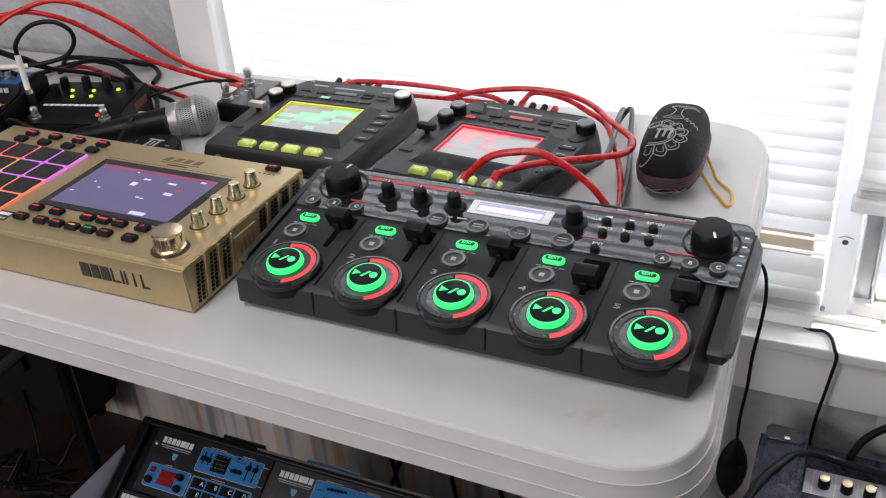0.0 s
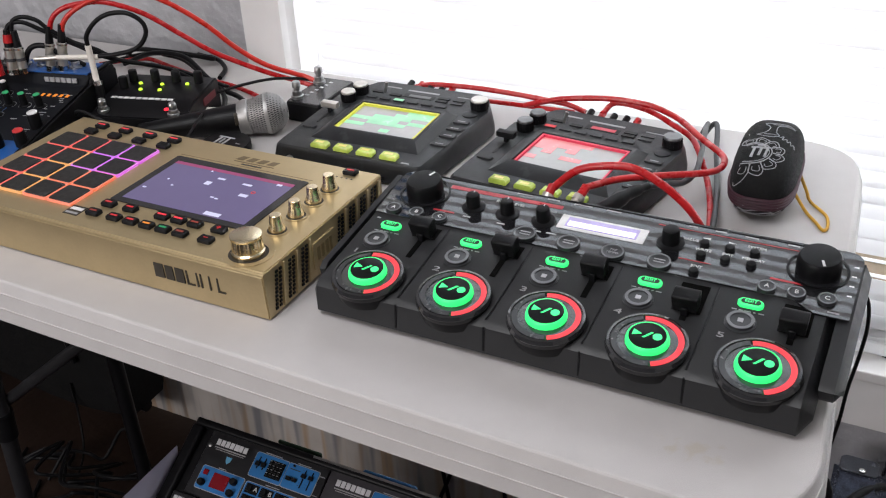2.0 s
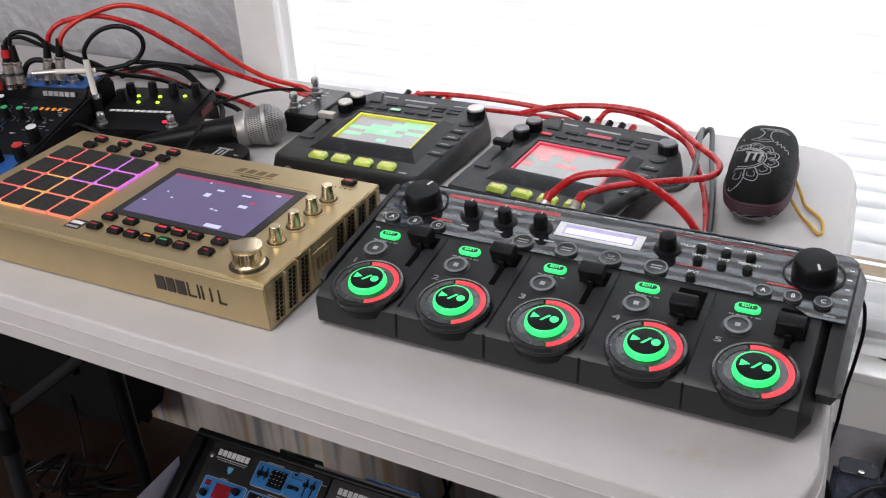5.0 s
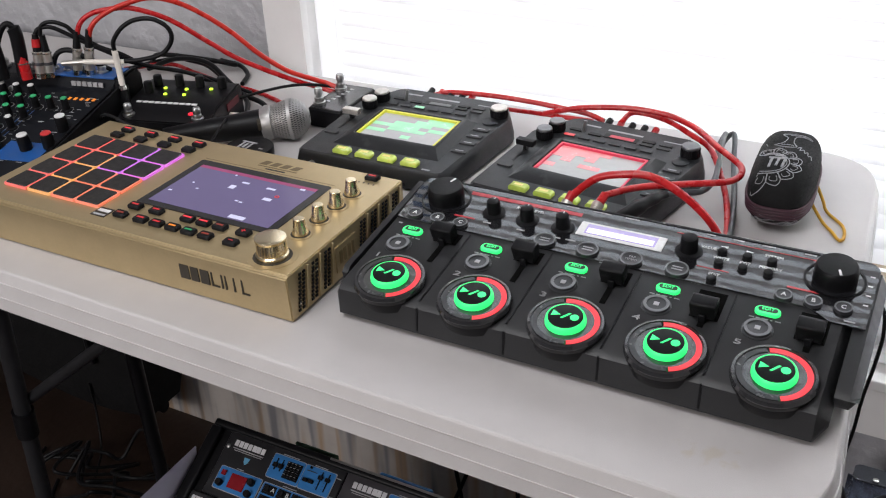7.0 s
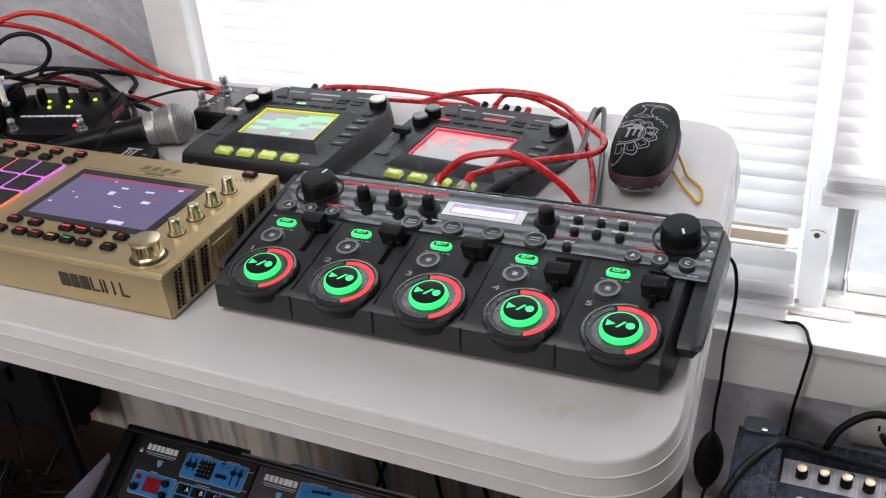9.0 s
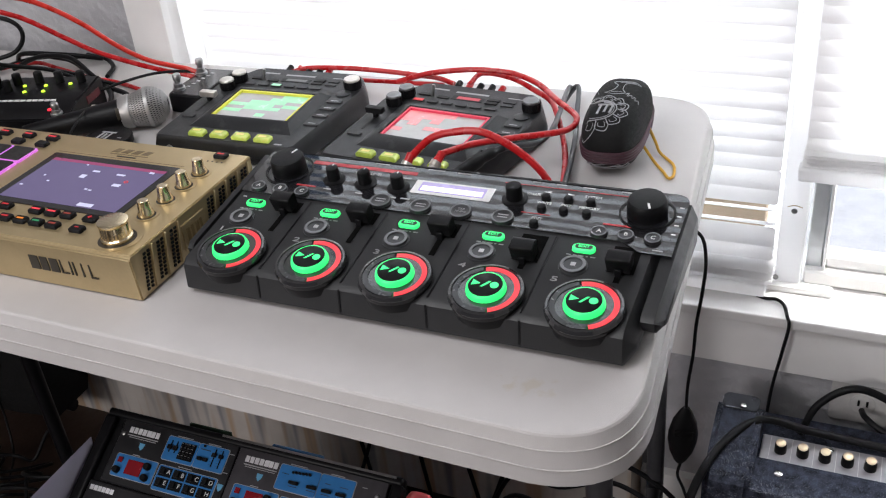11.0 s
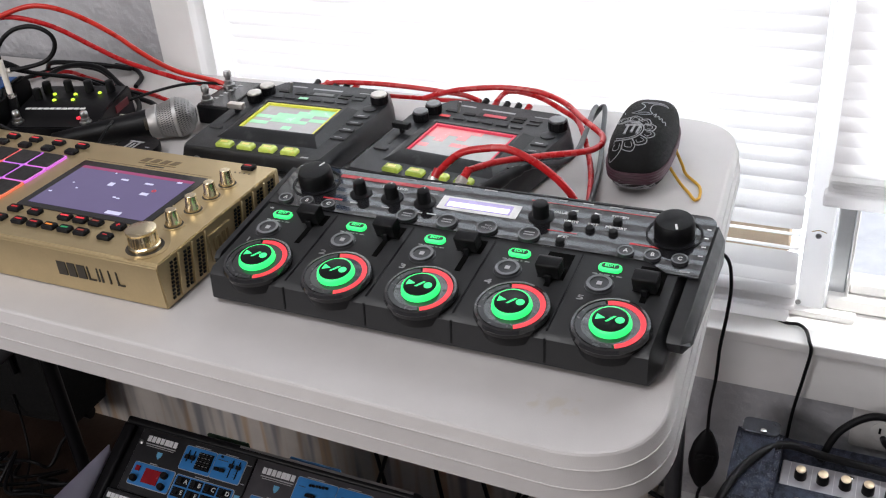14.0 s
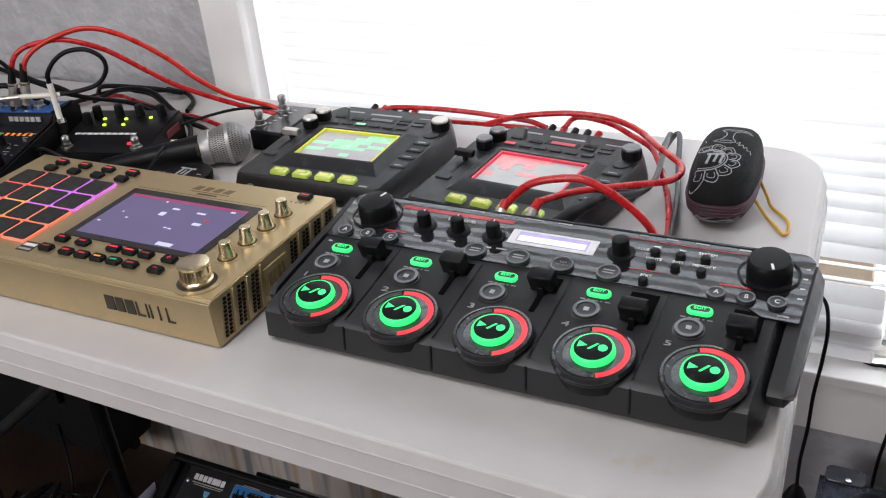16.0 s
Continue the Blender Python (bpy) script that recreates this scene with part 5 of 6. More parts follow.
# two red leads looping from the mixer to the footswitch pedal
JA, JB = (-0.568, 0.252, 0.809), (-0.552, 0.258, 0.809)
TA, TB = (-0.562, 0.256, 0.849), (-0.546, 0.262, 0.851)
plug(JA, (-0.5592, 0.2577, 0.8680), NICKEL, "chrome jack plug standing in the mixer")
plug(JB, (-0.5433, 0.2637, 0.8700), NICKEL, "chrome jack plug standing in the mixer")
cable([TA, (-0.555, 0.261, 0.875), (-0.540, 0.270, 0.889), (-0.517, 0.284, 0.894), (-0.493, 0.299, 0.893), (-0.456, 0.323, 0.875), (-0.417, 0.348, 0.841), (-0.389, 0.366, 0.817), (-0.353, 0.388, 0.795), (-0.322, 0.408, 0.778), (-0.300, 0.422, 0.768), (-0.270, 0.425, 0.762)], 0.0034, RED, "red instrument lead looping from the mixer")
cable([TB, (-0.540, 0.265, 0.871), (-0.527, 0.274, 0.886), (-0.502, 0.290, 0.899), (-0.468, 0.312, 0.906), (-0.434, 0.335, 0.892), (-0.395, 0.360, 0.859), (-0.362, 0.381, 0.821), (-0.333, 0.400, 0.795), (-0.302, 0.420, 0.779), (-0.291, 0.427, 0.774), (-0.268, 0.430, 0.766)], 0.0034, ORANGE, "orange-red instrument lead looping from the mixer")
# other plugs and leads on the mixer
plug((-0.606, 0.224, 0.809), (-0.604, 0.229, 0.867), NICKEL, "steel plug with a red ring in the mixer", None, 0.0068, RED)
plug((-0.596, 0.232, 0.809), (-0.597, 0.234, 0.865), NICKEL, "steel plug in the mixer")
plug((-0.620, 0.213, 0.809), (-0.623, 0.214, 0.846), RED, "fat red plug in the mixer", RED, 0.0070)
cable([(-0.599, 0.232, 0.865), (-0.595, 0.235, 0.878), (-0.584, 0.242, 0.882), (-0.570, 0.251, 0.876), (-0.560, 0.257, 0.864), (-0.538, 0.271, 0.845), (-0.515, 0.285, 0.833), (-0.490, 0.301, 0.815), (-0.455, 0.345, 0.793), (-0.42, 0.39, 0.75)], 0.0028, BLKCAB, "black lead trailing from the mixer")
cable([(-0.604, 0.229, 0.867), (-0.599, 0.233, 0.874), (-0.585, 0.241, 0.875), (-0.569, 0.252, 0.864), (-0.553, 0.262, 0.852), (-0.530, 0.276, 0.837), (-0.508, 0.290, 0.822), (-0.479, 0.318, 0.807), (-0.449, 0.36, 0.785), (-0.41, 0.41, 0.748)], 0.0028, BLKCAB, "black lead trailing from the mixer")
cable([(-0.60, 0.235, 0.81), (-0.588, 0.243, 0.838), (-0.570, 0.252, 0.842), (-0.552, 0.262, 0.828), (-0.535, 0.28, 0.81)], 0.0036, BLKCAB, "black lead behind the mixer")
for pts in ([(-0.655, 0.195, 0.79), (-0.650, 0.200, 0.845), (-0.641, 0.206, 0.872), (-0.631, 0.212, 0.883), (-0.625, 0.216, 0.873), (-0.625, 0.216, 0.846), (-0.627, 0.214, 0.812)], [(-0.675, 0.180, 0.79), (-0.668, 0.186, 0.850), (-0.660, 0.190, 0.880), (-0.650, 0.194, 0.878), (-0.646, 0.196, 0.845), (-0.645, 0.196, 0.812)]):
    cable(pts, lambda u: 0.0042 + 0.0045 * (u > 0.62), BLKCAB, "thick black microphone lead plugged into the mixer")
# looped black patch lead with a white sleeve
cable([(-0.501, 0.261, 0.846), (-0.499, 0.261, 0.861), (-0.486, 0.267, 0.878), (-0.468, 0.275, 0.888), (-0.447, 0.285, 0.888), (-0.431, 0.292, 0.876), (-0.430, 0.292, 0.859), (-0.445, 0.286, 0.842), (-0.474, 0.275, 0.834), (-0.494, 0.268, 0.832)], 0.0030, BLKCAB, "black patch lead in a loop")
wp = solid("white_plug", tube(BM(), [(-0.497, 0.258, 0.797), (-0.499, 0.260, 0.820), (-0.501, 0.261, 0.848)], 0.0040, 12, 5), IVORY, "off-white sleeve of the patch lead", "plug")
part("tip", tube(BM(), [(-0.494, 0.256, 0.776), (-0.497, 0.258, 0.800)], 0.0066, 14, 2, False), BLKCAB, wp)
part("ring", tube(BM(), [(-0.4962, 0.2575, 0.796), (-0.4972, 0.2582, 0.802)], 0.0072, 14, 2, False), CHROME, wp)
wp = solid("white_plug", tube(BM(), [(-0.494, 0.268, 0.831), (-0.545, 0.247, 0.831)], 0.0034, 12, 3, False), IVORY, "off-white straight plug lying along the mixer", "plug")
part("tip", tube(BM(), [(-0.545, 0.247, 0.831), (-0.572, 0.234, 0.830)], 0.0036, 14, 2, False), NICKEL, wp)
# leads lying on the table behind the pedals
cable([(-0.66, 0.42, 0.746), (-0.600, 0.454, 0.750), (-0.547, 0.446, 0.748), (-0.471, 0.430, 0.745), (-0.418, 0.425, 0.744), (-0.351, 0.402, 0.744), (-0.31, 0.37, 0.744)], 0.0032, RED, "red lead lying across the table")
cable([(-0.66, 0.40, 0.747), (-0.610, 0.466, 0.752), (-0.550, 0.488, 0.750), (-0.505, 0.498, 0.748), (-0.468, 0.476, 0.745), (-0.45, 0.44, 0.745)], 0.0034, BLKCAB, "black lead coiled behind the pedals")
cable([(-0.568, 0.459, 0.760), (-0.519, 0.452, 0.758), (-0.428, 0.403, 0.750), (-0.377, 0.389, 0.746), (-0.338, 0.361, 0.745), (-0.32, 0.345, 0.745)], 0.0036, BLKCAB, "black lead lying across the table")
cable([(-0.62, 0.43, 0.748), (-0.56, 0.43, 0.772), (-0.50, 0.428, 0.775), (-0.45, 0.41, 0.76), (-0.40, 0.385, 0.747), (-0.36, 0.33, 0.746)], 0.0036, BLKCAB, "black lead lying across the table")
cable([(-0.64, 0.46, 0.748), (-0.60, 0.44, 0.77), (-0.53, 0.46, 0.765), (-0.50, 0.49, 0.75), (-0.54, 0.505, 0.747)], 0.0036, BLKCAB, "black lead coiled behind the pedals")
cable([(-0.41, 0.335, 0.757), (-0.387, 0.348, 0.765), (-0.357, 0.374, 0.772), (-0.326, 0.401, 0.775), (-0.293, 0.422, 0.772), (-0.268, 0.437, 0.764)], 0.0020, BLKCAB, "thin black power lead to the footswitch pedal")
cable([(-0.38, 0.315, 0.755), (-0.345, 0.330, 0.752), (-0.325, 0.345, 0.750), (-0.318, 0.365, 0.748), (-0.335, 0.375, 0.747)], 0.0058, IVORY, "off-white lead curled beside the microphone")
cable([(-0.365, 0.300, 0.755), (-0.34, 0.27, 0.775), (-0.325, 0.235, 0.775), (-0.33, 0.205, 0.757), (-0.36, 0.195, 0.747), (-0.40, 0.20, 0.746)], 0.0015, BLKCAB, "thin black wire arching over the microphone")
cable([(-0.50, 0.215, 0.766), (-0.47, 0.19, 0.790), (-0.44, 0.18, 0.797), (-0.40, 0.185, 0.780), (-0.37, 0.20, 0.750)], 0.0018, BLKCAB, "thin black wire behind the sampler")
# red leads behind and over the effects units
cable([(-0.142, 0.462, 0.766), (-0.119, 0.468, 0.771), (-0.061, 0.468, 0.775), (-0.005, 0.468, 0.775), (0.042, 0.468, 0.773), (0.072, 0.468, 0.771), (0.095, 0.463, 0.767)], 0.0034, RED, "red lead running behind the effects units")
cable([(-0.128, 0.464, 0.766), (-0.100, 0.474, 0.758), (-0.050, 0.478, 0.755), (0.0, 0.474, 0.758), (0.04, 0.462, 0.764), (0.082, 0.460, 0.766)], 0.0030, RED, "red lead running behind the effects units")
cable([(0.014, 0.464, 0.763), (0.044, 0.462, 0.774), (0.074, 0.462, 0.782), (0.124, 0.462, 0.789), (0.166, 0.462, 0.789), (0.190, 0.457, 0.787), (0.217, 0.441, 0.785), (0.249, 0.404, 0.785), (0.279, 0.372, 0.785), (0.288, 0.355, 0.785), (0.288, 0.336, 0.785), (0.277, 0.318, 0.786), (0.238, 0.287, 0.790), (0.204, 0.254, 0.795), (0.180, 0.220, 0.797)], 0.0036, RED, "red lead curving round the effects unit")
cable([(0.118, 0.458, 0.770), (0.129, 0.478, 0.778), (0.171, 0.470, 0.778), (0.210, 0.445, 0.775), (0.236, 0.425, 0.772), (0.256, 0.390, 0.766), (0.278, 0.340, 0.755), (0.293, 0.285, 0.748), (0.299, 0.240, 0.750), (0.300, 0.212, 0.760), (0.300, 0.181, 0.764)], 0.0034, RED, "red lead running down behind the loop station")
cable([(0.150, 0.214, 0.794), (0.163, 0.215, 0.808), (0.177, 0.216, 0.819), (0.199, 0.217, 0.826), (0.227, 0.220, 0.828), (0.255, 0.222, 0.816), (0.281, 0.224, 0.796), (0.298, 0.222, 0.776), (0.306, 0.216, 0.757), (0.309, 0.181, 0.757)], 0.0040, RED, "red lead arching over the loop station's back edge")
for b, t in (((0.143, 0.180, 0.770), (0.150, 0.214, 0.797)), ((0.170, 0.180, 0.772), (0.182, 0.222, 0.798))):
    pg = solid("angled_plug", tube(BM(), [b, t], 0.0046, 14, 2, False), RED, "red-sleeved plug with a steel ferrule in the loop station", "plug", group="plugs in the loop station")
    part("ferrule", tube(BM(), [Vector(b).lerp(Vector(t), 0.40), Vector(b).lerp(Vector(t), 0.66)], 0.0052, 14, 2, False), NICKEL, pg)
    part("ferrule_rim", tube(BM(), [Vector(b).lerp(Vector(t), 0.64), Vector(b).lerp(Vector(t), 0.76)], 0.0060, 14, 2, False), NICKEL, pg)
cable([(0.229, 0.268, 0.785), (0.245, 0.287, 0.782), (0.259, 0.305, 0.778), (0.263, 0.339, 0.776), (0.255, 0.392, 0.770), (0.240, 0.475, 0.762), (0.236, 0.504, 0.757), (0.232, 0.490, 0.746)], 0.0032, GREYCAB, "grey lead running back from the loop station")
cable([(0.308, 0.180, 0.762), (0.306, 0.218, 0.759), (0.298, 0.280, 0.753), (0.279, 0.375, 0.746), (0.260, 0.451, 0.747), (0.249, 0.498, 0.756), (0.243, 0.507, 0.757), (0.237, 0.495, 0.750), (0.234, 0.46, 0.745)], 0.0032, GREYCAB, "grey lead looped on the table")
bl = solid("black_plug", tube(BM(), [(0.192, 0.196, 0.776), (0.205, 0.218, 0.781), (0.219, 0.248, 0.785), (0.231, 0.270, 0.785)], lambda u: 0.0080 if 0.1 < u < 0.6 else 0.0062 - 0.0022 * (u > 0.8), 14, 5), BLKCAB, "black rubber plug between the units", "plug")

# hanging cord with its lens-shaped switch
hc = thing("inline_switch_cord", "black cord with an inline switch hanging off the table", "cord")
part("cord", tube(BM(), [(0.400, 0.181, 0.757), (0.412, 0.202, 0.755), (0.430, 0.212, 0.752), (0.452, 0.211, 0.745), (0.4585, 0.21, 0.717), (0.4570, 0.21, 0.680), (0.4530, 0.21, 0.640), (0.4515, 0.21, 0.600), (0.4480, 0.21, 0.560), (0.4475, 0.21, 0.525)], 0.0018, 8), BLKCAB, hc)
part("cord", tube(BM(), [(0.4445, 0.21, 0.445), (0.442, 0.21, 0.425), (0.450, 0.21, 0.403), (0.458, 0.212, 0.36), (0.452, 0.22, 0.25), (0.455, 0.25, 0.10), (0.47, 0.28, 0.004)], 0.0018, 8), BLKCAB, hc)
sw = lathe(BM(), [(0.0035, -0.041), (0.007, -0.036), (0.013, -0.022), (0.0160, -0.006), (0.0160, 0.006), (0.013, 0.022), (0.007, 0.036), (0.0035, 0.041)], 24)
for v in sw.verts:
    v.co.y *= 0.62
part("switch_body", sw, SOFT, hc, "ribbed black lens-shaped switch", m=pose(0.4455, 0.21, 0.486, 0, 3, 10))
for k in range(5):
    part("rib", box(BM(), (-0.010, -0.0103, -0.0006), (0.010, -0.0090, 0.0006), 0.0003, m=pose(0.4455, 0.21, 0.486, 0, 3, 10) @ pose(0, 0, 0.014 - 0.002 * k)), SOFT, hc)
cable([(0.480, 0.562, 0.443), (0.492, 0.558, 0.443), (0.506, 0.558, 0.444), (0.517, 0.546, 0.4445), (0.524, 0.522, 0.444), (0.528, 0.515, 0.432), (0.523, 0.515, 0.387), (0.514, 0.515, 0.308), (0.512, 0.51, 0.2), (0.52, 0.51, 0.004)], 0.0024, BLKCAB, "thin black cord running over the sill")

# ---- zipped case ----
cs = thing("zip_case", "small black zip case with pale printed ornament", "case", pose(0.3290, 0.3770, TOP, 0, 0, 3))
CL, CW, CH = 0.074, 0.0335, 0.070
bm = BM()
NU, NV = 40, 20
grid = []
for j in range(NV + 1):
    ph = -math.pi / 2 + math.pi * j / NV
    ring = []
    for i in range(NU):
        th = 2 * math.pi * i / NU
        ex = 0.62
        cx, cy = math.cos(th), math.sin(th)
        rx = abs(cx) ** ex * (1 if cx > 0 else -1)
        ry = abs(cy) ** ex * (1 if cy > 0 else -1)
        cp, sp = abs(math.cos(ph)) ** 0.62, (abs(math.sin(ph)) ** 0.75) * (1 if ph > 0 else -1)
        ring.append(bm.verts.new((CW * rx * cp, CL * ry * cp, CH / 2 + 0.001 + CH / 2 * sp)))
    grid.append(ring)
for a, b in zip(grid, grid[1:]):
    for k in range(NU):
        bm.faces.new((a[k], a[(k + 1) % NU], b[(k + 1) % NU], b[k]))
bmesh.ops.remove_doubles(bm, verts=bm.verts, dist=0.0002)
shell = part("shell", bm, FABRIC, cs, "black moulded fabric shell", smooth=80)


def round_case(th, h, out=0.0):
    ph = math.asin(max(-1, min(1, abs(h * 2 / CH - 1) ** (1 / 0.75))) * (1 if h * 2 / CH > 1 else -1))
    cx, cy = math.cos(th), math.sin(th)
    cp = abs(math.cos(ph)) ** 0.62
    return ((CW * cp + out) * abs(cx) ** 0.62 * (1 if cx > 0 else -1), (CL * cp + out) * abs(cy) ** 0.62 * (1 if cy > 0 else -1), h + 0.001)


for h, r, mt, nm in ((0.0215, 0.0020, MAROON, "piping"), (0.0250, 0.0018, MAROON, "zip"), (0.0285, 0.0018, MAROON, "zip"), (0.0320, 0.0020, MAROON, "piping")):
    pts = [round_case(2 * math.pi * k / 48, h, 0.0002) for k in range(49)]
    part(nm, tube(BM(), pts, r, 6, 1), mt, cs)


def on_case(u, v):
    """A point just above the case's crown, from -1..1 across and along."""
    x, y = u * CW, v * CL
    fx = (abs(x) / CW) ** (1 / 0.62)
    fy = (abs(y) / CL) ** (1 / 0.62)
    rr = min(0.999, math.sqrt(fx ** 2 + fy ** 2))
    cp = rr ** 1.0
    ph = math.acos(min(1, cp ** (0.62 / 0.62)))
    return (x, y, CH / 2 + 0.0012 + CH / 2 * math.sin(ph) ** 0.75)


def stroke(uv, r=0.0007):
    r *= 0.68
    part("ornament", tube(BM(), [on_case(u, v) for u, v in uv], r, 5, 3), SILVERP, cs)


MU, MV = -0.38, -0.52
for k in range(8):
    a0, a1 = radians(-118 + 30 * k), radians(-90 + 30 * k)
    am_ = (a0 + a1) / 2
    for ri, ro, rr in ((0.62, 1.0, 0.0007), (0.70, 0.88, 0.0005)):
        w = 0.5 * (a1 - a0) * (1 if ro == 1.0 else 0.55)
        c0, c2 = [(MU + 0.95 * ri * math.cos(a), MV + 0.42 * ri * math.sin(a)) for a in (am_ - w, am_ + w)]
        c1 = (MU + 0.95 * ro * math.cos(am_ + 0.08), MV + 0.42 * ro * math.sin(am_ + 0.08))
        b0, b2 = [(MU + 0.95 * (ri * 0.35 + ro * 0.65) * math.cos(a), MV + 0.42 * (ri * 0.35 + ro * 0.65) * math.sin(a)) for a in (am_ - w * 1.05, am_ + w * 1.05)]
        stroke([c0, b0, c1, b2, c2], rr)
for q, rr in ((0.58, 0.0009), (0.50, 0.0006)):
    stroke([(MU + 0.95 * q * math.cos(radians(a)), MV + 0.42 * q * math.sin(radians(a))) for a in range(-120, 126, 15)], rr)
for u, v0, v1 in ((-0.40, -0.64, -0.42), (-0.20, -0.60, -0.42), (-0.02, -0.62, -0.43)):
    stroke([(u, v0), (u + 0.04, v1)], 0.0022)
stroke([(-0.46, -0.41), (0.06, -0.40)], 0.0022)
stroke([(-0.30, -0.34), (0.0, -0.335)], 0.0016)
# bell-shaped scroll, a brush stroke of script and small marks
stroke([(-0.45, 0.02), (-0.20, 0.12), (-0.12, 0.30), (-0.30, 0.42), (0.0, 0.47), (0.40, 0.46), (0.62, 0.38), (0.40, 0.40), (0.12, 0.36), (0.10, 0.14), (0.22, 0.02), (-0.10, -0.03), (-0.45, 0.02)])
stroke([(-0.25, 0.04), (0.0, 0.06), (0.12, 0.04)], 0.0005)
stroke([(-0.08, 0.42), (0.2, 0.43), (0.4, 0.42)], 0.0005)
stroke([(0.26, -0.02), (0.36, 0.03), (0.34, -0.08), (0.46, -0.03), (0.50, -0.12), (0.58, -0.06), (0.62, -0.16), (0.70, -0.11), (0.74, -0.20)], 0.0006)
stroke([(-0.70, 0.10), (-0.66, 0.02)], 0.0006)
# printed ornament low on the front end
for dz, w in ((0.010, 0.020), (0.014, 0.026), (0.018, 0.028), (0.023, 0.030)):
    pts = []
    for k in range(9):
        th = -math.pi / 2 + (k - 4) / 4 * w / CW * 0.9
        p = round_case(th, dz + 0.0025 * math.sin(k * 1.9 + dz * 300), 0.0004)
        pts.append(p)
    part("ornament", tube(BM(), pts, 0.0006, 5, 3), SILVERP, cs)
part("wrist_cord", tube(BM(), [(0.0335, 0.010, 0.026), (0.042, 0.004, 0.012), (0.048, -0.002, 0.003), (0.066, -0.026, 0.002), (0.070, -0.050, 0.002), (0.066, -0.058, 0.002), (0.058, -0.044, 0.002), (0.046, -0.026, 0.003), (0.0325, -0.022, 0.020)], 0.0017, 7), YELLOW, cs, "yellow wrist cord")

# ---- rack case under the table ----
RX, RY, RZ = -0.352, 0.168, 0.347
rk = thing("rack_case", "black slant-top rack case of blue-panelled effects units", "rack")
RW, RF, RA = 0.458, 0.30, 30.0
face = pose(RX, RY, RZ, RA, 0, 0)


def rf(x, d, up=0.0):
    """A pose on the slanted face: x along, d down from its top edge."""
    return pose(RX, RY, RZ, RA, 0, 0) @ pose(x, -d, up)


fy, fz = RY - RF * math.cos(radians(RA)), RZ - RF * math.sin(radians(RA))
bm = loft_x(BM(), [(RX, [(RY + 0.012, RZ - 0.010), (RY, RZ - 0.002), (fy, fz), (fy, 0.0), (RY + 0.012, 0.0)]), (RX + RW, [(RY + 0.012, RZ - 0.010), (RY, RZ - 0.002), (fy, fz), (fy, 0.0), (RY + 0.012, 0.0)])])
part("shell", bm, BLACK, rk, "black rack shell")
for lo, hi in (((-0.004, -0.004, -0.01), (RW + 0.004, 0.007, 0.008)), ((-0.006, -RF, -0.01), (0.012, -0.003, 0.008)), ((RW - 0.010, -RF, -0.01), (RW + 0.006, -0.003, 0.008))):
    part("rim", box(BM(), lo, hi, 0.004, 3, m=face), BLACK, rk, "black rubber rim")
part("edge_strip", box(BM(), (0.19, 0.003, 0.008), (RW - 0.006, 0.006, 0.0095), m=face), STEEL, rk, "thin bright metal edge")
BRUSH = mat("black_unit_face", (0.012, 0.012, 0.014), 0.35, vary=0.2, scale=80)
GREYFACE = mat("grey_unit_face", (0.045, 0.042, 0.048), 0.35, vary=0.2, scale=80)
TEXTB = mat("pale_letters", (0.66, 0.66, 0.68), 0.5)


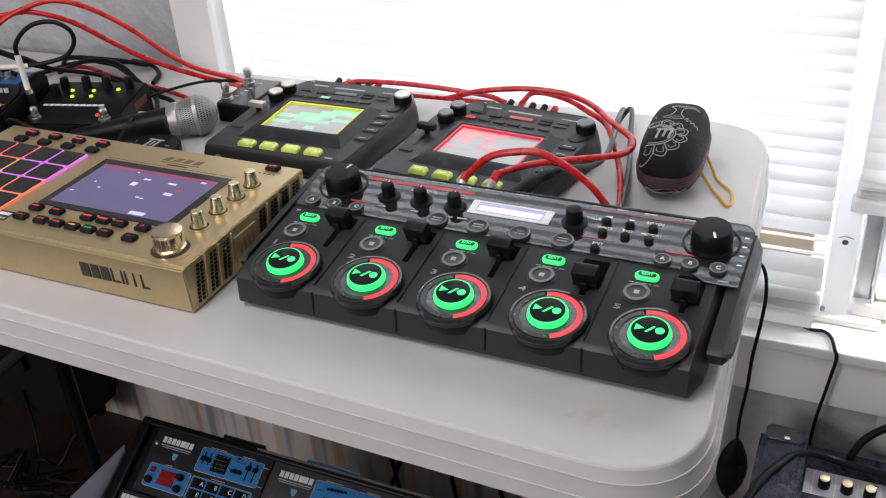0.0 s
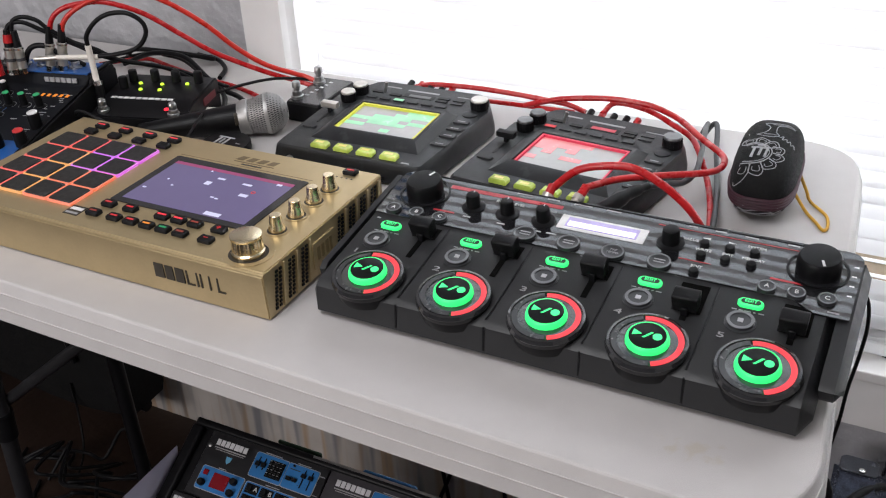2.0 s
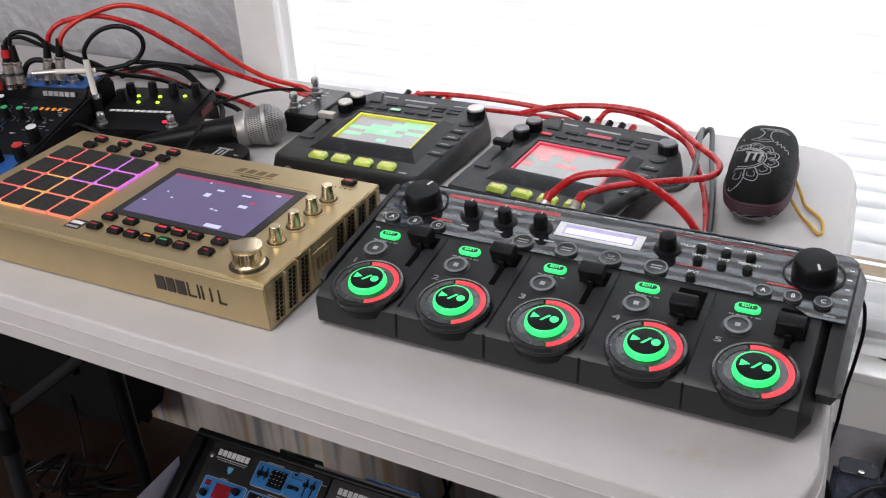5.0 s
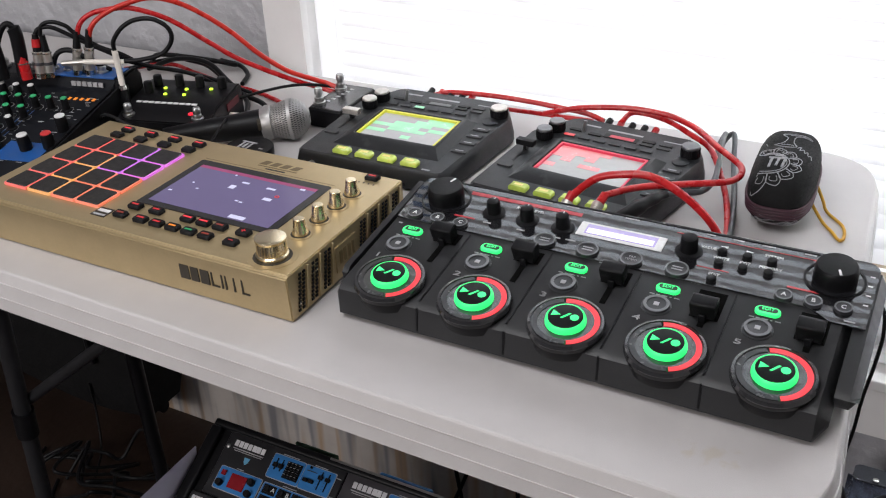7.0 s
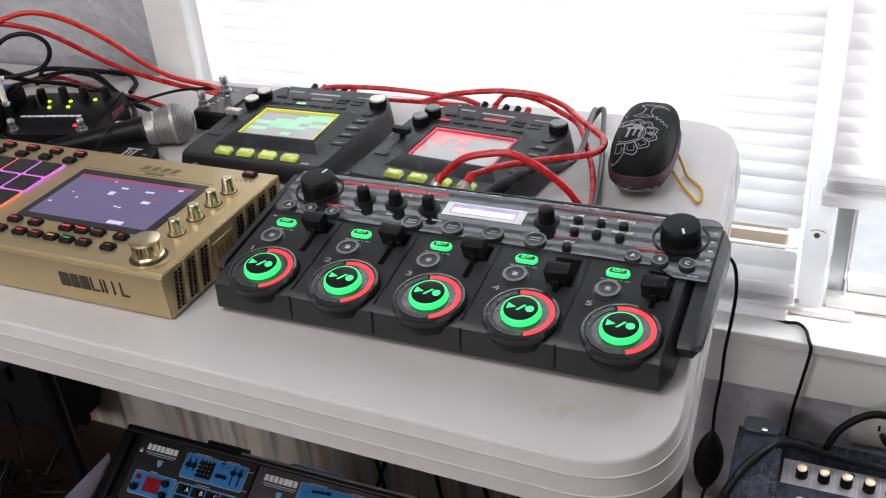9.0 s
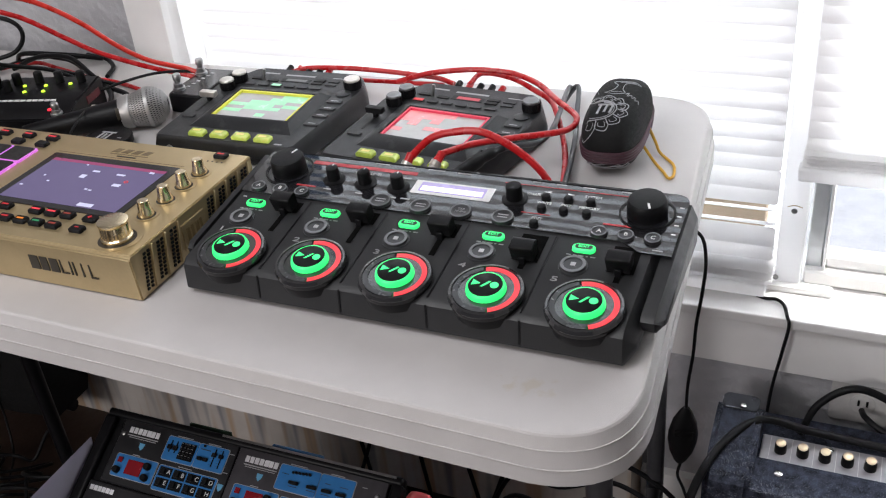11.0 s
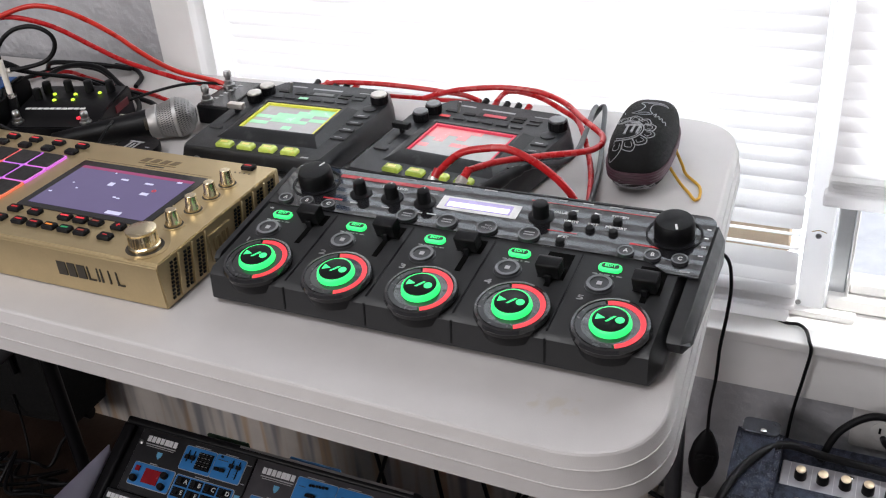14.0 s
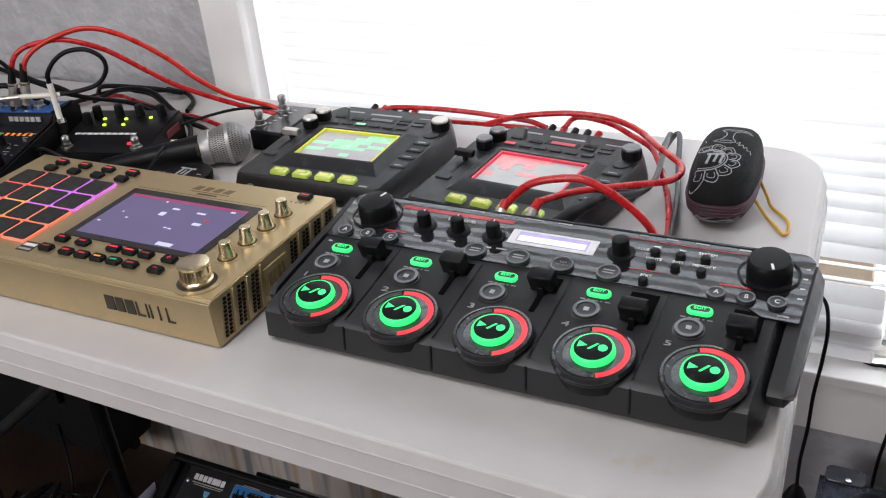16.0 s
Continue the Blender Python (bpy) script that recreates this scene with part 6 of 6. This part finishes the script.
def half_unit(x0, d0, fmat, flip):
    u = part("unit", box(BM(), (0, -0.092, 0), (0.191 if not flip else 0.224, 0, 0.003), 0.001, m=rf(x0, d0, 0.0)), fmat, rk, "half-width effects unit")

    def bar(x, d, w, h, mt, up=0.003, t=0.0008, name="caption"):
        return part(name, box(BM(), (0, -h, 0), (w, 0, t), min(w, h, t) * 0.2, m=rf(x0 + x, d0 + d, up)), mt, u)

    def panel(x, d, w, h):
        part("panel_edge", prism(BM(), rounded(-0.0009, -h - 0.0009, w + 0.0009, 0.0009, 0.003, 3), 0, 0.0006, rf(x0 + x, d0 + d, 0.003)), GREYP, u)
        part("blue_panel", prism(BM(), rounded(0, -h, w, 0, 0.0025, 3), 0, 0.0006, rf(x0 + x, d0 + d, 0.0036)), BLUE, u, "bright blue control panel")

    for i in range(7):
        bar(0.014 + 0.0074 * i, 0.0105, 0.0060 if i != 4 else 0.0070, 0.0085, TEXTB)
    bar(0.014, 0.0215, 0.051, 0.0014, GREYP)
    bar(0.017, 0.0245, 0.046, 0.0009, GREYP)
    part("emblem", prism(BM(), [(-0.0045, 0), (0.0045, 0), (0.0035, -0.006), (0, -0.010), (-0.0035, -0.006)], 0, 0.0006, rf(x0 + 0.043, d0 + 0.030, 0.003)), mat("blue_print", (0.12, 0.35, 0.55), 0.4), u)
    pa, pw, pb, pq = (0.0805, 0.0505, 0.1320, 0.0475) if not flip else (0.069, 0.060, 0.1300, 0.050)
    panel(pa, 0.0100, pw, 0.033)
    panel(pb, 0.0100, pq, 0.033)
    for x, w in ((pa + 0.012, 0.026), (pb + 0.012, 0.020)):
        bar(x, 0.0072, w, 0.0010, GREYP)
    if not flip:
        for x in (0.0875, 0.0965):
            bar(x, 0.015, 0.0018, 0.017, BLACK, 0.0042, name="slider_slot")
            bar(x - 0.0025, 0.022, 0.0068, 0.0065, SOFT, 0.0042, 0.004, "slider")
        bar(0.1040, 0.0145, 0.0245, 0.0240, BLACK, 0.0042, 0.0006, "switch_field")
        for i in range(4):
            for j in range(4):
                bar(0.1055 + 0.0058 * i, 0.0160 + 0.0056 * j, 0.0044, 0.0034, SOFT, 0.0048, 0.003, "switch")
                bar(0.1060 + 0.0058 * i, 0.0162 + 0.0056 * j, 0.0030, 0.0006, GREYP, 0.0078, 0.0002)
        for x in (0.159, 0.170):
            bar(x, 0.013, 0.0018, 0.025, BLACK, 0.0042, name="slider_slot")
            bar(x - 0.0025, 0.019, 0.0068, 0.0055, SOFT, 0.0042, 0.004, "slider")
            for j in range(6):
                bar(x - 0.004, 0.014 + 0.0042 * j, 0.0026, 0.0004, DARKP, 0.0042, 0.0002)
        bar(0.136, 0.028, 0.0075, 0.005, SOFT, 0.0042, 0.004, "switch")
        bar(0.145, 0.028, 0.0075, 0.005, SOFT, 0.0042, 0.004, "switch")
        bar(0.136, 0.0165, 0.016, 0.0012, DARKP, 0.0042, 0.0002)
        part("knob", lathe(BM(), [(0.0016, 0), (0.0016, 0.003)], 10, m=rf(x0 + 0.141, d0 + 0.0125, 0.004)), SOFT, u)
    else:
        for i in range(6):
            part("knob", lathe(BM(), [(0.0018, 0), (0.0018, 0.003)], 10, m=rf(x0 + 0.090 + 0.0048 * i, d0 + 0.018 - 0.0004 * i, 0.004)), SOFT, u)
        for x in (0.088, 0.115, 0.137, 0.158):
            bar(x, 0.029, 0.014, 0.0045, SOFT, 0.0042, 0.004, "slider")
            bar(x, 0.0355, 0.013, 0.0009, DARKP, 0.0042, 0.0002)
        for x, w in ((0.074, 0.010), (0.074, 0.008), (0.138, 0.009), (0.160, 0.012)):
            bar(x, 0.021, w, 0.0009, DARKP, 0.0042, 0.0002)
    panel(0.0120, 0.0500, 0.0680, 0.031)
    bar(0.0330, 0.0550, 0.0260, 0.0205, mat("red_window", (0.22, 0.008, 0.014), 0.25), 0.0042, 0.001, "red_window")
    bar(0.0165, 0.0545, 0.0075, 0.0075, MATS["red_window"], 0.0042, 0.002, "red_switch")
    bar(0.035, 0.0470, 0.012, 0.0010, GREYP)
    for x, d in ((0.0205, 0.0730), (0.0670, 0.0590), (0.0690, 0.0745)):
        part("knob", lathe(BM(), [(0.0052, 0), (0.0048, 0.006), (0.004, 0.007)], 16, m=rf(x0 + x, d0 + d, 0.0042)), SOFT, u)
    panel(0.0840, 0.0510, 0.0940, 0.034)
    bar(0.112, 0.0475, 0.022, 0.0010, GREYP)
    for i, ch in enumerate("ABCDEFGH"):
        cx, cd = 0.0890 + 0.0228 * (i % 4), 0.0545 + 0.0152 * (i // 4)
        bar(cx - 0.0028, cd - 0.0018, 0.0205, 0.0130, BLACK, 0.0042, 0.0004, "key_field")
        bar(cx, cd, 0.0075, 0.0085, SOFT, 0.0046, 0.003, "key")
        word(ch, 0.0085, rf(x0 + cx + 0.0132, d0 + cd + 0.0042, 0.0050), WHITEP, u)
    part("emblem", prism(BM(), [(-0.0045, 0), (0.0045, 0), (0.0035, -0.006), (0, -0.010), (-0.0035, -0.006)], 0, 0.0006, rf(x0 + 0.1845, d0 + 0.056, 0.003)), MATS["blue_print"], u)
    for dd in (0.014, 0.040):
        bar(0.1815 if not flip else 0.190, dd, 0.007, 0.0010, GREYP)
    part("screw", lathe(BM(), [(0.0032, 0), (0.0032, 0.001), (0.002, 0.0018)], 10, m=rf(x0 + (0.006 if not flip else 0.213), d0 + 0.022, 0.003)), STEEL, u)


half_unit(0.0270, 0.002, BRUSH, False)
half_unit(0.2195, 0.002, GREYFACE, True)
low = part("unit", box(BM(), (0.013, -0.140, 0), (0.447, -0.0965, 0.004), 0.001, m=face), BRUSH, rk, "black power unit")
for i in range(6):
    part("name_block", box(BM(), (0.018 + 0.0068 * i, -0.109, 0.004), (0.0238 + 0.0068 * i, -0.102, 0.0046), m=face), TEXTB, low)
for i in range(5):
    part("knob", lathe(BM(), [(0.007, 0), (0.006, 0.009), (0.005, 0.010)], 16, m=rf(0.11 + 0.05 * i, 0.115, 0.004)), STEEL if i == 0 else SOFT, low)
part("unit", box(BM(), (0.013, -0.290, 0), (0.447, -0.143, 0.004), 0.001, m=face), BRUSH, rk, "black blank unit")
pp = thing("paper_sheet", "lilac sheet of paper leaning against the rack", "paper")
bm = BM()
rows = []
for i in range(9):
    u = i / 8
    zz = 0.335 * (1 - u)
    xx = RX - 0.010 - 0.034 * u ** 1.2
    rows.append([bm.verts.new(p) for p in ((xx, 0.125 - 0.02 * u, zz + 0.002), (xx + 0.0016, 0.125 - 0.02 * u, zz + 0.002), (xx + 0.0016, -0.09, zz + 0.002), (xx, -0.09, zz + 0.002))])
for a, b in zip(rows, rows[1:]):
    for k in range(4):
        bm.faces.new((a[k], b[k], b[(k + 1) % 4], a[(k + 1) % 4]))
part("sheet", bm, LILAC, pp)
rt = solid("red_pouch", box(BM(), (0.116, 0.11, 0.0), (0.150, 0.17, 0.345), 0.012, 3), mat("red_white_wrap", (0.55, 0.05, 0.06), 0.5, vary=0.3, scale=30, wear=(0.7, 0.7, 0.72)), "red and white wrapped packet beside the rack", "packet")
for pts in ([(0.00, 0.44, 0.004), (-0.01, 0.43, 0.20), (0.01, 0.44, 0.45), (-0.02, 0.45, 0.69)], [(0.05, 0.44, 0.69), (0.02, 0.43, 0.50), (0.05, 0.42, 0.30), (0.10, 0.43, 0.004)], [(-0.12, 0.45, 0.69), (-0.08, 0.44, 0.48), (-0.13, 0.43, 0.30), (-0.10, 0.43, 0.004)], [(-0.06, 0.45, 0.69), (-0.12, 0.44, 0.45), (-0.07, 0.43, 0.25), (-0.14, 0.43, 0.004)]):
    cable(pts, 0.0035, BLKCAB, "black lead hanging behind the table")
for k, y in enumerate((0.33, 0.36, 0.40)):
    cable([(0.10, y, 0.004), (0.17, y + 0.02, 0.16 + 0.02 * k), (0.25, y, 0.19 + 0.01 * k), (0.33, y + 0.03, 0.20), (0.42, y + 0.02, 0.14), (0.44, y, 0.004)], 0.0038, BLKCAB, "black lead drooping under the table")

# dark case on a stand and floor leads in the shade beneath the table
sd = thing("keyboard_stand", "black tubular stand standing in the shade under the table", "stand")
part("tube_leg", tube(BM(), [(-0.593, 0.25, 0.57), (-0.593, 0.25, 0.20), (-0.593, 0.25, 0.012)], 0.012, 12, 4), BLACK, sd)
part("tube_leg", tube(BM(), [(-0.630, 0.08, 0.57), (-0.655, 0.08, 0.315), (-0.682, 0.08, 0.012)], 0.0125, 12, 3, False), DULLTUBE, sd, "dull grey tube leg")
part("sleeve", tube(BM(), [(-0.6535, 0.08, 0.332), (-0.6585, 0.08, 0.285)], 0.0165, 14, 2, False), BLACK, sd)
part("brace", tube(BM(), [(-0.662, 0.095, 0.335), (-0.452, 0.10, 0.507)], 0.0085, 10, 2, False), DULLTUBE, sd)
part("tube_leg", tube(BM(), [(-1.16, 0.27, 0.56), (-1.16, 0.25, 0.012)], 0.016, 12, 3), BLACK, sd)
part("cross_bar", tube(BM(), [(-1.16, 0.40, 0.075), (-0.72, 0.40, 0.075)], 0.012, 12, 2, False), BLACK, sd)
part("top_bar", tube(BM(), [(-1.16, 0.27, 0.565), (-0.593, 0.25, 0.565), (-0.630, 0.08, 0.565)], 0.012, 12, 2, False), BLACK, sd)
part("foot", lathe(BM(), [(0.020, 0.0), (0.022, 0.03), (0.014, 0.045)], 14, at=(-0.593, 0.25, 0)), BLACK, sd)
eq = thing("equipment_bag", "black soft equipment bag sagging on the stand in deep shade", "bag")
bm = BM()
rows = []
for i in range(13):
    x = -1.34 + 0.0530 * i
    sag = 0.02 * math.sin(i * 0.5) + 0.03 * (i / 12)
    rows.append((x, [(0.35, 0.070 + sag), (0.338, 0.11 + sag), (0.345, 0.36), (0.335, 0.52), (0.36, 0.56), (0.44, 0.56), (0.452, 0.50), (0.450, 0.12 + sag), (0.43, 0.072 + sag)]))
part("shell", loft_x(bm, rows), FABRIC, eq, smooth=60)
part("strap", tube(BM(), [(-0.80, 0.334, 0.54), (-0.805, 0.331, 0.40), (-0.80, 0.333, 0.20)], 0.006, 8, 4), BLKCAB, eq)
rng = random.Random(11)
for k in range(6):
    x0, y0 = rng.uniform(-0.92, -0.80), rng.uniform(0.20, 0.33)
    pts = [(x0, y0, 0.005)]
    for i in range(1, 7):
        pts.append((x0 + 0.045 * i + rng.uniform(-0.03, 0.03), y0 + rng.uniform(-0.05, 0.06), 0.006 + max(0, rng.uniform(-0.02, 0.075))))
    pts.append((x0 + 0.30, y0 + rng.uniform(-0.02, 0.05), 0.005))
    cable(pts, 0.0034, BLKCAB, "black lead tangled on the floor")
cable([(-0.83, 0.335, 0.14), (-0.825, 0.33, 0.08), (-0.80, 0.30, 0.02), (-0.77, 0.25, 0.006)], 0.0022, BLKCAB, "black lead hanging from the bag")

# ---- carpet-covered amplifier ----
am = thing("amplifier", "small amplifier covered in blue-grey carpet", "amplifier")
AX0, AX1 = 0.452, 0.86
sec = [(0.345, 0.0), (0.330, 0.290), (0.337, 0.300), (0.395, 0.303), (0.400, 0.292), (0.462, 0.292), (0.490, 0.30), (0.492, 0.0)]
bm = loft_x(BM(), [(AX0 + 0.06, sec), (AX1, sec)])
part("cabinet", bm, FUZZ, am, "carpet-covered cabinet")
cheek = [(0.347, 0.0), (0.333, 0.285), (0.345, 0.304), (0.395, 0.318), (0.440, 0.338), (0.462, 0.338), (0.480, 0.320), (0.492, 0.0)]
bm = loft_x(BM(), [(AX0, cheek), (AX0 + 0.060, cheek)])
bmesh.ops.bevel(bm, geom=list(bm.edges), offset=0.008, segments=3, affect="EDGES")
part("side_cheek", bm, FUZZ, am, "rounded carpet-covered end")
bm = BM()
rng = random.Random(7)
for k in range(9000):
    x = rng.uniform(AX0 + 0.002, AX1 - 0.1)
    if x < AX0 + 0.06:
        y = rng.uniform(0.345, 0.47)
        zz = 0.304 + (y - 0.345) * 0.30 if y < 0.44 else 0.336
    else:
        y = rng.uniform(0.334, 0.395)
        zz = 0.300
    if rng.random() < 0.4:
        y, zz = 0.332, rng.uniform(0.20, 0.295)
    a = rng.uniform(0, 6.28)
    d = Vector((math.cos(a) * 0.0032, -rng.uniform(0, 0.0025) if zz < 0.298 and y < 0.334 else math.sin(a) * 0.0032, rng.uniform(0.0005, 0.003)))
    p = Vector((x, y, zz))
    s = Vector((-d.y, d.x, 0)).normalized() * 0.00018 if d.xy.length > 1e-5 else Vector((0.0003, 0, 0))
    v = [bm.verts.new(q) for q in (p - s, p + s, p + d)]
    bm.faces.new(v)
tagged(part("carpet_fibres", bm, mat("pale_fibre", (0.26, 0.27, 0.32), 0.9, vary=0.5, scale=300), am), kind="stuff")
part("corner_guard", prism(BM(), rounded(-0.024, -0.015, 0.024, 0.015, 0.008, 4), 0, 0.003, pose(AX0 + 0.030, 0.456, 0.3375, 0, 0, 0), 0.001), mat("dark_metal", (0.10, 0.11, 0.13), 0.25, 0.8), am, "dark metal corner guard")
part("guard_screw", lathe(BM(), [(0.004, 0), (0.004, 0.001), (0.002, 0.002)], 12, m=pose(AX0 + 0.034, 0.446, 0.3415)), CHROME, am)
part("control_panel", box(BM(), (0.515, 0.402, 0.288), (0.855, 0.452, 0.2945), 0.001, m=None), PANELG, am, "pale metal control panel")
for i in range(9):
    kx = 0.540 + 0.0277 * i
    knob(am, pose(kx, 0.424, 0.2945, 8, 0, 0), 0.0078, 0.0165, SOFT, mark=False, cap=CREAM, label="black knob with a cream cap")
    part("panel_line", box(BM(), (kx - 0.0142, 0.404, 0.2945), (kx - 0.0136, 0.450, 0.2948)), WHITEP, am)
part("screw", lathe(BM(), [(0.0055, 0), (0.0055, 0.0012), (0.003, 0.0026)], 14, m=pose(0.543, 0.372, 0.3025)), CHROME, am, "chrome screw")
part("screw", lathe(BM(), [(0.0055, 0), (0.0055, 0.0012), (0.003, 0.0026)], 14, m=pose(0.60, 0.444, 0.2948)), CHROME, am)
cable([(0.425, 0.250, 0.16), (0.437, 0.285, 0.262), (0.450, 0.335, 0.307), (0.474, 0.395, 0.324), (0.512, 0.440, 0.329), (0.569, 0.450, 0.316), (0.62, 0.455, 0.309), (0.70, 0.450, 0.309)], 0.0058, BLKCAB, "thick black lead lying over the amplifier")
cable([(0.56, 0.462, 0.298), (0.580, 0.475, 0.345), (0.622, 0.49, 0.368), (0.675, 0.49, 0.350), (0.72, 0.485, 0.31)], 0.0052, BLKCAB, "black lead arching behind the amplifier")
cable([(0.634, 0.530, 0.300), (0.640, 0.510, 0.305), (0.665, 0.495, 0.298), (0.70, 0.48, 0.298)], 0.0042, BLKCAB, "black power lead in the outlet")

for lo, hi, mt, lb in (((-0.10, 0.185, 0.0), (-0.02, 0.192, 0.339), BLUE, "blue folder standing behind the rack"), ((-0.235, 0.185, 0.0), (-0.165, 0.191, 0.343), mat("dark_green_cloth", (0.03, 0.07, 0.04), 0.8), "dark green folder standing behind the rack")):
    solid("folder", box(BM(), lo, hi, 0.002), mt, lb, "folder")
